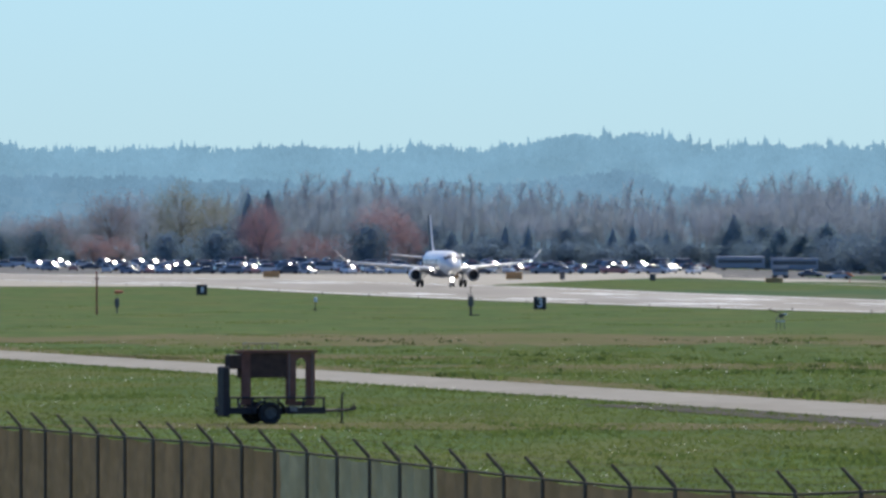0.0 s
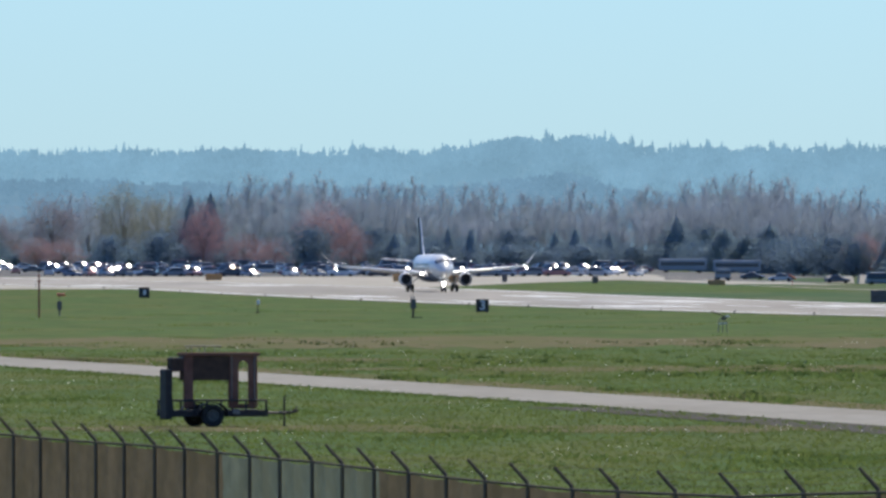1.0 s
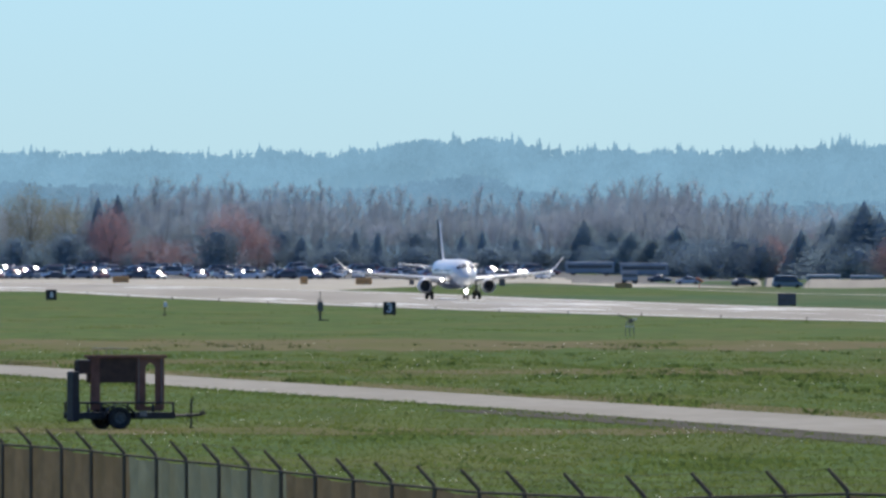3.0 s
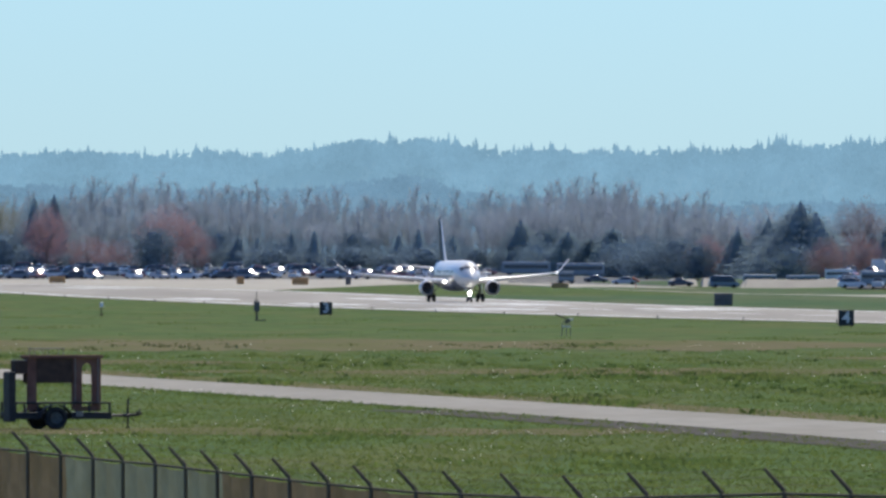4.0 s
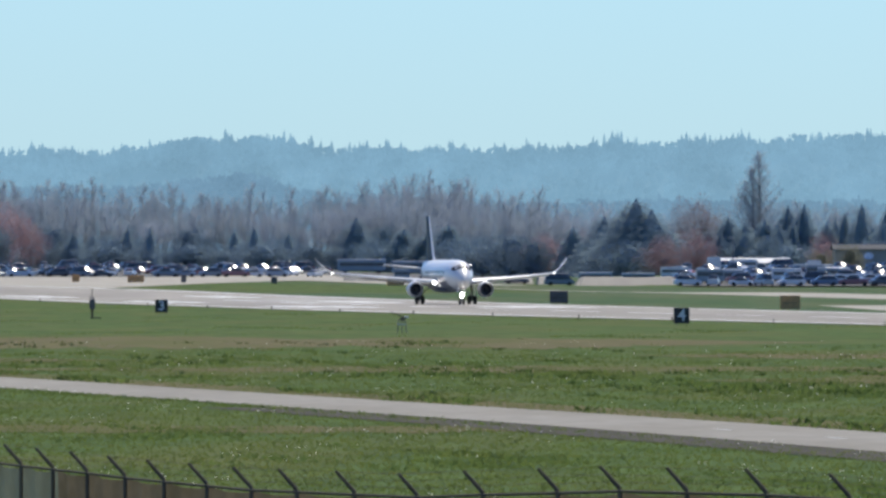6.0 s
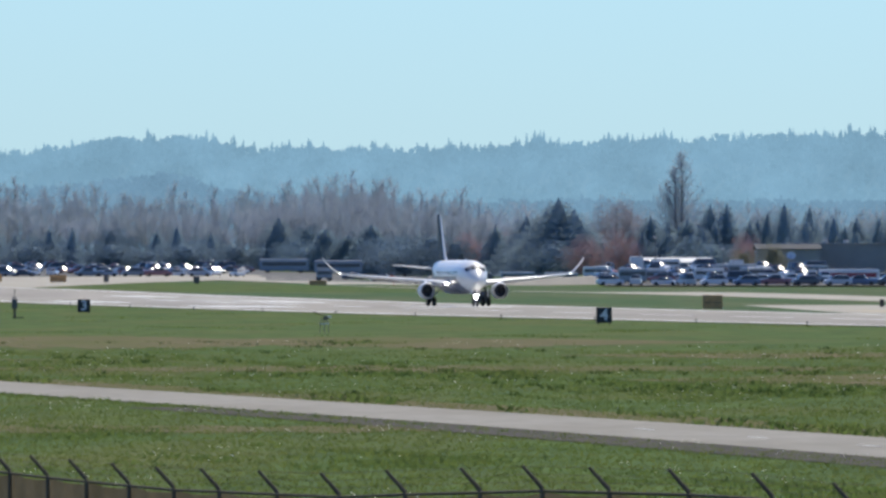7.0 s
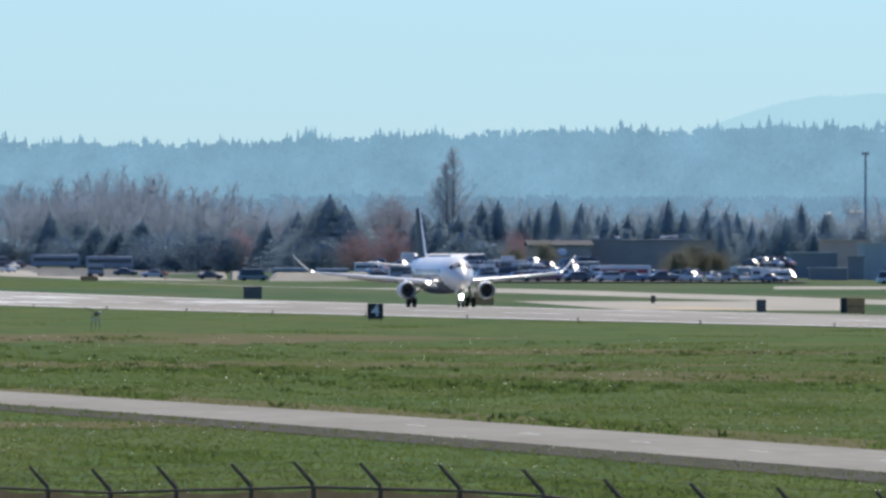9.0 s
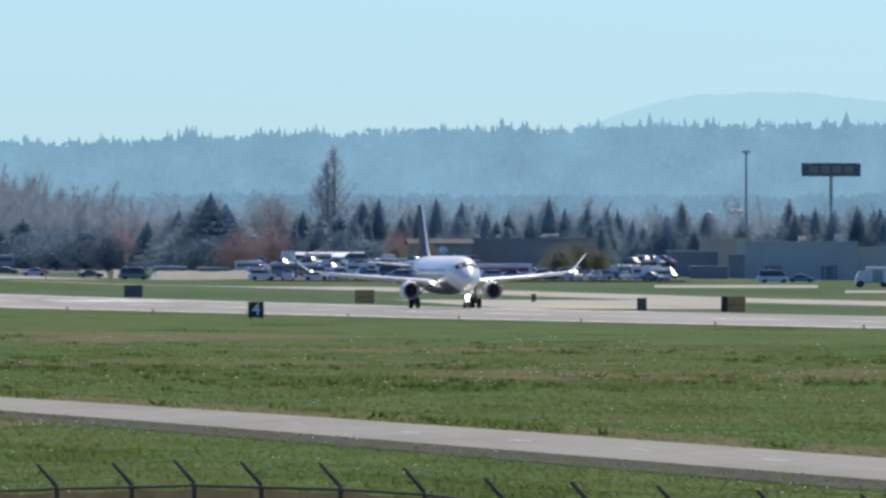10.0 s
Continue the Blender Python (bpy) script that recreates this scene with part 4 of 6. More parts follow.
def car(kind):
    """A parked car along x, nose to +x: body, glass house, roof, lamps, wheels."""
    L, W, H, hood, tail = {"sedan": (4.6, 1.8, 1.42, 1.2, 0.8), "suv": (4.7, 1.9, 1.75, 1.1, 0.2), "van": (5.2, 2.0, 2.1, 0.6, 0.1), "pickup": (5.6, 1.95, 1.85, 1.3, 1.9)}[kind]
    c = thing("car", 0, 0, 0, {"sedan": "parked saloon car", "suv": "parked sport utility car", "van": "parked van", "pickup": "parked pickup truck"}[kind] + " in the crowded lot", "car", "parked cars")
    belt = 0.62 * H if kind != "van" else 0.5 * H
    bm = bmesh.new()
    prof = [(-L / 2, 0.35, belt * 0.9), (-L / 2 + 0.12, 0.25, belt), (-L / 2 + tail + 0.2, 0.22, belt * 1.02), (L / 2 - hood, 0.22, belt), (L / 2 - 0.25, 0.24, belt * 0.82), (L / 2, 0.35, belt * 0.62)]
    rings = []
    for i, (x, z0, z1) in enumerate(prof):
        w = W / 2 * (0.88 if i in (0, len(prof) - 1) else 1)
        zm = (z0 + z1) / 2
        rings.append([(x, -w * 0.92, z0), (x, -w, zm), (x, -w * 0.9, z1), (x, 0, z1 + 0.04), (x, w * 0.9, z1), (x, w, zm), (x, w * 0.92, z0)])
    loft(bm, rings)
    part("body", bm, CARPAINT, c)
    x0, x1 = -L / 2 + tail, L / 2 - hood
    x0t, x1t = x0 + (0.6 if kind == "sedan" else 0.25), x1 - (0.75 if kind != "van" else 0.5)
    bm = bmesh.new()
    rings = []
    for u in (0.0, 0.2, 0.45, 0.7, 0.88, 0.97, 1.0):
        q = 1 - (1 - math.sqrt(max(0.0, 1 - u * u))) * 0.55 if u < 1 else 0.38
        z = belt + (H - belt) * u
        xa, xb = x0 + (x0t - x0) * u, x1 + (x1t - x1) * u
        mid, hl, hw = (xa + xb) / 2, (xb - xa) / 2, W * (0.46 - 0.07 * u) * (q + 0.1 if u < 1 else 0.8)
        hl *= 1.0 if u < 0.95 else (0.97 if u < 1 else 0.8)
        rings.append([(mid + hl * math.copysign(abs(math.cos(a_)) ** 0.5, math.cos(a_)), hw * math.copysign(abs(math.sin(a_)) ** 0.5, math.sin(a_)), z) for a_ in [math.tau * (k + 0.5) / 20 for k in range(20)]])
    loft(bm, rings)
    part("cabin_glass", bm, CARGLASS, c, smooth=True)
    # The windscreen: a gently bulged pane leaning back over the bonnet, raked to mirror the sun to the camera.
    bm = bmesh.new()
    hh, ww = min(0.75, (H - belt) * 1.1), W * 0.38
    el0 = radians(58)
    cx_, cz_ = x1 - 0.12, belt + (H - belt) * 0.5
    grid = []
    for i in range(7):
        row_ = []
        for j in range(9):
            v, h_ = (i / 6 - 0.5), (j / 8 - 0.5)
            e_, a_ = el0 + v * radians(14), h_ * radians(34)
            row_.append(bm.verts.new((cx_ - v * hh * math.sin(el0) - 0.35 * (h_ * 2) ** 2 * 0.3 + 0.08, h_ * 2 * ww, cz_ + v * hh * math.cos(el0))))
        grid.append(row_)
    for r0, r1 in zip(grid, grid[1:]):
        for j in range(8):
            bm.faces.new((r0[j], r0[j + 1], r1[j + 1], r1[j]))
    part("windscreen", bm, SCREENGLASS, c, smooth=True)
    bm = bmesh.new()
    xm_ = (x0t + x1t) / 2
    for u, z in ((0, 0),):
        loft(bm, [[(xm_ + (x - xm_) * s_, y * s_, zz) for x, y in ((x0t, -W * 0.38), (x1t, -W * 0.38), (x1t, W * 0.38), (x0t, W * 0.38))] for s_, zz in ((0.8, H - 0.06), (0.82, H + 0.0), (0.6, H + 0.04))])
    part("roof", bm, CARPAINT, c)
    for s_ in (-1, 1):
        for x in (-L * 0.31, L * 0.31):
            bm = bmesh.new()
            lathe(bm, [(-0.11, 0.2), (-0.1, 0.32), (0.1, 0.32), (0.11, 0.2)], 12, (x, s_ * (W / 2 - 0.1), 0.32), "Y")
            part("wheel", bm, RUBBER, c)
    return c


def park():
    rnd = random.Random(5)
    kinds = [car(k) for k in ("sedan", "suv", "sedan", "pickup", "van")]
    used = set()

    def put(b, d, rz, lift=0.0):
        k = rnd.choice((0, 1, 1, 2, 0, 3, 4)) if lift < 1 else rnd.choice((0, 1))
        x, y, z = at(b, d, lift)
        m = pose(x, y, z, 0, 0, rz)
        if k in used:
            copy_thing(kinds[k], m)
        else:
            used.add(k)
            kinds[k].matrix_world = m

    # The long-stay lot beyond the apron, rows of cars from the far left to the trucks.
    # Headings near -60 turn windscreens to mirror the sun towards the camera.
    for d, step, a, b in ((3260, 36, -560, 470), (3340, 38, -600, 470), (3480, 33, -700, 480), (3600, 33, -720, 480), (3760, 36, -780, 500), (3900, 34, -800, 500)):
        u = a + rnd.uniform(0, 10)
        while u < b:
            if rnd.random() < 0.8:
                put(u / 29.94, d + rnd.uniform(-8, 8), rnd.choice((0, 180, 90, 200, -60, -60, 120)) + rnd.uniform(-13, 13))
            u += step * rnd.uniform(0.8, 1.3)
    # The terminal side.
    for d, step, a, b in ((2860, 46, 1100, 1800), (2910, 44, 1100, 1830), (2960, 42, 1090, 1500), (3000, 42, 1090, 1840), (3040, 42, 1090, 1500), (3080, 42, 1100, 1840), (3120, 42, 1110, 1800)):
        u = a + rnd.uniform(0, 10)
        while u < b:
            if rnd.random() < 0.82:
                put(u / 29.94, d + rnd.uniform(-8, 8), rnd.choice((0, 180, 90, 200, -60, 120)) + rnd.uniform(-13, 13), 0.3)
            u += step * rnd.uniform(0.8, 1.3)
    for u, d in ((876, 2900), (800, 3000), (700, 3050), (650, 3150), (2010, 2800), (2060, 2820)):
        put(u / 29.94, d, rnd.choice((0, 180)) + rnd.uniform(-10, 10))
    # Cars on and under the invented rack, in place of unknown shiny things.
    for k in range(4):
        put((1762 + k * 18) / 29.94, 3048, rnd.uniform(-100, -20), 2.72)
        put((1758 + k * 19) / 29.94, 3048, rnd.uniform(-100, -20))
    for i, k in enumerate(kinds):
        if i not in used:
            x, y, z = at(28.39 + i * 0.3, 3080)
            k.matrix_world = pose(x, y, z)


def car_rack():
    """An invented two-level open steel deck, standing in for unknown shiny things at the end of the lot."""
    x, y, z = at(59.75, 3048)
    s = thing("parking_rack", x, y, z, "invented two-level steel rack standing in for unknown shiny clutter", "rack")
    bm = bmesh.new()
    box(bm, 0, 0, 2.6, 9.0, 5.4, 0.2, 0.03)
    part("deck", bm, STEEL, s)
    for xx in (-4.3, -1.45, 1.45, 4.3):
        for yy in (-2.5, 2.5):
            bm = bmesh.new()
            box(bm, xx, yy, 1.2, 0.18, 0.18, 2.7, 0.01)
            part("post", bm, STEEL, s)
    bm = bmesh.new()
    rod(bm, (-4.3, 2.5, 3.7), (4.3, 2.5, 3.7), 0.05)
    for xx in (-4.3, 0, 4.3):
        rod(bm, (xx, 2.5, 2.6), (xx, 2.5, 3.7), 0.05)
    part("rail", bm, STEEL, s)


park()
car_rack()
VANWHITE = mat("white vehicle body", (0.72, 0.73, 0.73), (0.62, 0.63, 0.64), 0.8, rough=0.35)
TRUCKDARK = mat("blue-grey vehicle side", (0.29, 0.34, 0.37), (0.24, 0.29, 0.31), 0.8, rough=0.45)
REDBAND = mat("dull red panel", (0.3, 0.05, 0.06), (0.22, 0.045, 0.05), 0.8, rough=0.5)


def long_vehicle(name, b, d, L, H, label, category, side, roof=None, rz=0, band=None):
    x, y, z = at(b, d)
    v = thing(name, x, y, z, label, category, rz=rz)
    bm = bmesh.new()
    box(bm, 0, 0, 0.55 + (H - 0.7) / 2, L, 2.4, H - 0.7, 0.12)
    part("body", bm, side, v)
    bm = bmesh.new()
    box(bm, 0, 0, H - 0.08, L * 0.985, 2.3, 0.22, 0.1)
    part("roof", bm, roof or VANWHITE, v)
    bm = bmesh.new()
    box(bm, 0, -1.2, 0.55 + (H - 0.7) * 0.62, L * 0.9, 0.05, (H - 0.7) * 0.33, 0.02)
    part("window_band", bm, band or CARGLASS, v)
    for xx in (-L * 0.34, L * 0.34):
        for yy in (-1.05, 1.05):
            wheel(v, xx, yy, 0.48, 0.48, 0.28, axis="Y")
    bm = bmesh.new()
    box(bm, L / 2 + 0.02, 0, 1.5, 0.05, 2.0, 1.0, 0.02)
    part("windscreen", bm, CARGLASS, v)
    return v


for u, d, L in ((526, 3600, 10.4), (622, 3600, 10.2)):
    long_vehicle("bus", u / 29.94, d, L, 3.0, "parked blue-grey bus with a pale roof", "bus", TRUCKDARK)
for u in (940, 1016):
    long_vehicle("shuttle_van", u / 29.94, 3030, 6.0, 2.3, "parked shuttle van with a white roof", "van", TRUCKDARK)
long_vehicle("shuttle_van", 36.07, 3040, 5.0, 2.3, "parked shuttle van with a white roof", "van", VANWHITE)
_rv = random.Random(8)
for k in range(16):
    u = _rv.choice((_rv.uniform(1300, 1480), _rv.uniform(1745, 1815), _rv.uniform(1120, 1300)))
    long_vehicle("parked_van", u / 29.94, _rv.uniform(2900, 3130), _rv.uniform(4.6, 6.2), _rv.uniform(2.1, 2.9), "parked van with a pale roof in the crowded lot", "van", _rv.choice((VANWHITE, VANWHITE, TRUCKDARK)), rz=_rv.choice((0, 0, 90, 30)))
long_vehicle("box_trailer", 51.0, 2960, 10.6, 3.0, "white box trailer with a dull red lower side", "trailer", VANWHITE, band=REDBAND)
long_vehicle("box_trailer", 39.41, 2960, 4.4, 2.2, "dull red box trailer in the lot", "trailer", REDBAND)
long_vehicle("skip_container", 19.94, 3000, 2.8, 2.2, "dark steel container on wheels", "container", TRUCKDARK, TRUCKDARK)


def truck():
    x, y, z = at(73.15, 2350)
    t = thing("truck", x, y, z, "white box truck with a dark side opening", "truck")
    bm = bmesh.new()
    box(bm, 0.6, 0, 1.75, 3.4, 2.3, 2.2, 0.1)
    part("cargo_box", bm, VANWHITE, t)
    bm = bmesh.new()
    loft(bm, [[(-2.6, -1.05, 0.5), (-1.2, -1.05, 0.5), (-1.2, 1.05, 0.5), (-2.6, 1.05, 0.5)], [(-2.6, -1.05, 1.4), (-1.2, -1.05, 1.4), (-1.2, 1.05, 1.4), (-2.6, 1.05, 1.4)], [(-2.1, -0.95, 2.3), (-1.2, -0.95, 2.3), (-1.2, 0.95, 2.3), (-2.1, 0.95, 2.3)]])
    part("cab", bm, VANWHITE, t)
    bm = bmesh.new()
    box(bm, 0.4, -1.16, 1.6, 1.5, 0.05, 1.7, 0.02)
    part("side_opening", bm, TRUCKDARK, t)
    for xx in (-2.0, 1.4):
        for yy in (-1.0, 1.0):
            wheel(t, xx, yy, 0.48, 0.48, 0.28, axis="Y")


truck()

# ---- buildings of the terminal side ----
ROOFWHITE = mat("weathered metal roof", (0.68, 0.68, 0.67), (0.42, 0.43, 0.44), 0.9, (1, 0.2, 1), 0.5, c=(0.3, 0.31, 0.32), cscale=0.35, cmix=0.8)
WALLGREY = mat("blue-grey cladding", (0.5, 0.52, 0.515), (0.44, 0.46, 0.455), 0.25, (1, 1, 0.3), 0.8, c=(0.4, 0.4, 0.39), cscale=0.08, spec=0.2)
WALLDARK = mat("dark shed cladding", (0.27, 0.285, 0.295), (0.22, 0.235, 0.245), 0.3, (1, 1, 0.3), 0.8, spec=0.2)
WALLBROWN = mat("brown shed wall", (0.36, 0.32, 0.31), (0.3, 0.27, 0.265), 0.3, rough=0.8)
ROOFDARK = mat("dark felt roof", (0.11, 0.115, 0.12), (0.085, 0.09, 0.095), 0.3, rough=0.9, spec=0.1)
WALLPINK = mat("pinkish stucco", (0.7, 0.5, 0.41), (0.6, 0.44, 0.37), 0.3, rough=0.9, spec=0.1)


def shed(name, b, d, w, depth, h, label, wall, roof, pitch=0.0, windows=0, doors=0, rz=0.0, lift=0.0):
    """A low building facing the field: wall, roof with eaves, its doors and windows."""
    x, y, z = at(b, d, lift)
    s = thing(name, x, y, z, label, "building", rz=rz)
    bm = bmesh.new()
    box(bm, 0, depth / 2, h / 2 - 0.2, w, depth, h + 0.4)
    part("wall", bm, wall, s)
    bm = bmesh.new()
    e = 0.4
    if pitch:
        loft(bm, [[(-w / 2 - e, -e, h), (w / 2 + e, -e, h), (w / 2 + e, -e, h + 0.18), (-w / 2 - e, -e, h + 0.18)], [(-w / 2 - e, depth / 2, h + pitch), (w / 2 + e, depth / 2, h + pitch), (w / 2 + e, depth / 2, h + pitch + 0.18), (-w / 2 - e, depth / 2, h + pitch + 0.18)],
                  [(-w / 2 - e, depth + e, h), (w / 2 + e, depth + e, h), (w / 2 + e, depth + e, h + 0.18), (-w / 2 - e, depth + e, h + 0.18)]])
    else:
        box(bm, 0, depth / 2, h + 0.12, w + 0.5, depth + 0.5, 0.3, 0.04)
    r = part("roof", bm, roof, s)
    for k in range(windows):
        wx = -w / 2 + (k + 0.5) * w / windows
        bm = bmesh.new()
        box(bm, wx, -0.03, h * 0.6, w / windows * 0.5, 0.12, h * 0.22, 0.02)
        win = part("window", bm, PALE_TUBE, s)
        bm = bmesh.new()
        box(bm, wx, -0.07, h * 0.6, w / windows * 0.44, 0.1, h * 0.17, 0.01)
        part("pane", bm, CARGLASS, win)
    for k in range(doors):
        dx = -w / 2 + (k + 0.5) * w / doors
        bm = bmesh.new()
        box(bm, dx, -0.04, 1.35, min(3.0, w / doors * 0.5), 0.14, 2.7, 0.02)
        part("door", bm, WALLDARK, s)
    return s


def bm_box(*args, **kw):
    bm = bmesh.new()
    box(bm, *args, **kw)
    return bm


shed("lot_office", 40.68, 3160, 13.6, 8, 4.0, "low blue-grey office with a bright white pitched roof", TRUCKDARK, ROOFWHITE, 0.9, 0, 1)
s1 = shed("storage_shed", 52.10, 3250, 30, 18, 7.6, "long dark brown storage shed with a flat roof", WALLBROWN, WALLBROWN, 0, 0, 3)
part("roof_vent", bm_box(6, 3, 8.3, 3.4, 2, 0.6, 0.1), ROOFWHITE, s1)
part("roof_vent", bm_box(-8, 3, 8.2, 1.0, 1, 0.5, 0.1), ROOFWHITE, s1)
part("roof_vent", bm_box(-4, 3, 8.2, 1.0, 1, 0.5, 0.1), ROOFWHITE, s1)
shed("side_shed", 47.43, 3240, 12, 12, 6.6, "dark-roofed brown shed beside the storage shed", WALLBROWN, ROOFDARK, 0.9, 0, 1)
shed("dark_warehouse", 62.49, 3090, 8.5, 14, 5.2, "dark cladded warehouse with a pale roof edge", WALLDARK, WALLGREY, 0, 0, 2)
shed("stucco_building", 64.40, 3240, 9.4, 10, 7.6, "pinkish stucco building behind the warehouse", WALLPINK, WALLPINK, 0, 0, 0)
s2 = shed("warehouse", 68.80, 3120, 20.8, 20, 6.9, "large blue-grey warehouse with a flat roof", WALLGREY, WALLGREY, 0, 0, 2)
part("roof_mast", bm_box(2.9, 2, 8.3, 0.25, 0.25, 2.4, 0.03), PALE_TUBE, s2)
part("roof_duct", bm_box(7.1, 3, 7.8, 1.4, 1.4, 1.5, 0.1), WALLGREY, s2)
part("roof_unit", bm_box(0.4, 3, 7.6, 1.4, 1.6, 1.0, 0.1), WALLPINK, s2)
for k in range(12):
    part("cladding_rib", bm_box(-9.6 + k * 1.75, -0.06, 3.5, 0.18, 0.12, 6.6, 0.02), WALLGREY, s2)
shed("warehouse_wing", 74.65, 3130, 16, 18, 5.9, "lower blue-grey warehouse wing", WALLGREY, WALLGREY, 0, 0, 1)
shed("tool_shed", 65.03, 3085, 2.6, 5, 4.4, "narrow dark lean-to beside the warehouse", WALLDARK, WALLDARK, 0, 0, 1)
shed("low_store", 63.36, 3010, 6.6, 5, 2.4, "low dark store in front of the warehouse", WALLDARK, TRUCKDARK, 0, 0, 1)
def berm(b0, b1, d, h):
    """A low tan gravel bank with a sloped face."""
    x0, x1 = b0 * d / 1000, b1 * d / 1000
    bm = bmesh.new()
    n = 24
    rings = []
    for i in range(n + 1):
        x = x0 + (x1 - x0) * i / n
        k = min(1, min(i, n - i) / 1.5)
        hh = h * (k + 0.1 * noise.noise((x * 0.4, d, 0)))
        z = ground_z(x, d)
        rings.append([(x, d, z - 0.1), (x, d + 5, z + hh), (x, d + 12, z + hh * 1.05), (x, d + 16, z - 0.1)])
    loft(bm, rings)
    return tagged(obj("gravel_bank", bm, LOT), "low tan gravel bank beside the lot", "bank")


berm(27.99, 29.12, 2960, 1.5)
berm(30.23, 36.47, 2920, 1.5)
berm(26.05, 27.79, 3000, 1.2)


def sign_tower():
    x, y, z = at(70.57, 3600)
    s = thing("shop_sign", x, y, z, "tall blue sign board with plain yellow shapes on a pole", "sign")
    blue = mat("deep blue sign face", (0.12, 0.15, 0.19), (0.1, 0.125, 0.16), 0.5, rough=0.5)
    yellow = mat("yellow sign shape", (0.3, 0.29, 0.21), (0.25, 0.24, 0.18), 0.5, rough=0.5)
    bm = bmesh.new()
    box(bm, 0, 0, 22.9, 12.6, 0.9, 2.9, 0.1)
    b = part("board", bm, blue, s)
    for k in range(4):
        bm = bmesh.new()
        box(bm, -3.75 + k * 2.5, -0.48, 22.9, 1.9, 0.1, 1.5, 0.02)
        part("bar", bm, yellow, b)
    bm = bmesh.new()
    rod(bm, (0, 0, -0.5), (0, 0, 21.5), 0.42, 0.36, 12)
    part("pole", bm, WALLGREY, s)
    x, y, z = at(65.53, 3350)
    s = thing("light_mast", x, y, z, "tall slender grey lighting mast", "mast")
    bm = bmesh.new()
    rod(bm, (0, 0, -0.5), (0, 0, 25), 0.36, 0.2, 10)
    part("mast", bm, WALLGREY, s)
    bm = bmesh.new()
    box(bm, 0, 0, 25.1, 1.5, 0.8, 0.5, 0.1)
    part("lamp_head", bm, WALLGREY, s)
    for u, d, h in ((1090, 3080, 6.2), (1184, 3100, 6.3), (1305, 3060, 4.6), (1790, 3080, 4.4)):
        x, y, z = at(u / 29.94, d)
        s = thing("lamp_post", x, y, z, "short lot lamp post with a pale head", "lamp post", "lot lamp posts")
        bm = bmesh.new()
        rod(bm, (0, 0, -0.2), (0, 0, h), 0.12, 0.09)
        part("post", bm, WALLDARK, s)
        bm = bmesh.new()
        box(bm, -0.3, 0, h + 0.05, 1.0, 0.5, 0.3, 0.08)
        part("lamp_head", bm, ROOFWHITE, s)


sign_tower()


def dish(b, d, h, r):
    x, y, z = at(b, d)
    s = thing("dish_antenna", x, y, z, "white dish antenna on a short mast above the lot", "antenna")
    bm = bmesh.new()
    rod(bm, (0, 0, -0.1), (0, 0, h), 0.1)
    part("mast", bm, WALLDARK, s)
    bm = bmesh.new()
    lathe(bm, [(-0.05, 0.05), (-0.3, r * 0.6), (-0.55, r), (-0.6, r), (-0.36, r * 0.6), (-0.12, 0.05)], 18, (0, 0.3, h))
    bmesh.ops.rotate(bm, cent=(0, 0, h), matrix=Matrix.Rotation(radians(-38), 3, "X"), verts=bm.verts[:])
    part("reflector", bm, WHITESIGN, s)


dish(47.56, 2990, 4.0, 0.8)
dish(60.25, 2990, 3.6, 0.65)

# ---- trees ----
BARK = mat("pale grey-brown bark", (0.22, 0.205, 0.2), (0.17, 0.16, 0.155), 1.0, rough=0.9, spec=0.0)
# Haze is painted into the twig, needle, evergreen and bud colours: lifted and blued.
HAZED_TWIG = mat("bare pale grey twigs", (0.345, 0.385, 0.445), (0.29, 0.33, 0.385), 0.1, rough=0.9, objrand=0.12, spec=0.0, trans=0.55)
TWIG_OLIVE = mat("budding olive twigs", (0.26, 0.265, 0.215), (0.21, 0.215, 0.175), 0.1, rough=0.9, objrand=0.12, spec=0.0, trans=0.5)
HAZED_CONIFER = mat("blue-green conifer needles", (0.3, 0.38, 0.42), (0.26, 0.335, 0.375), 0.5, rough=0.95, objrand=0.1, spec=0.0, trans=0.38)
HAZED_EVERGREEN = mat("dull evergreen leaves", (0.24, 0.31, 0.35), (0.205, 0.27, 0.31), 0.4, rough=0.95, objrand=0.15, spec=0.0, trans=0.2)
BUSH = mat("yellow-brown spring leaves", (0.24, 0.23, 0.17), (0.19, 0.185, 0.135), 0.3, rough=0.9, island=0.1, spec=0.0, trans=0.5)
HAZED_REDBUD = mat("red spring buds", (0.37, 0.25, 0.26), (0.31, 0.215, 0.225), 0.3, rough=0.9, objrand=0.12, spec=0.0, trans=0.5)
HAZED_MAROON = mat("maroon spring twigs", (0.3, 0.27, 0.295), (0.25, 0.225, 0.25), 0.3, rough=0.9, objrand=0.12, spec=0.0, trans=0.5)


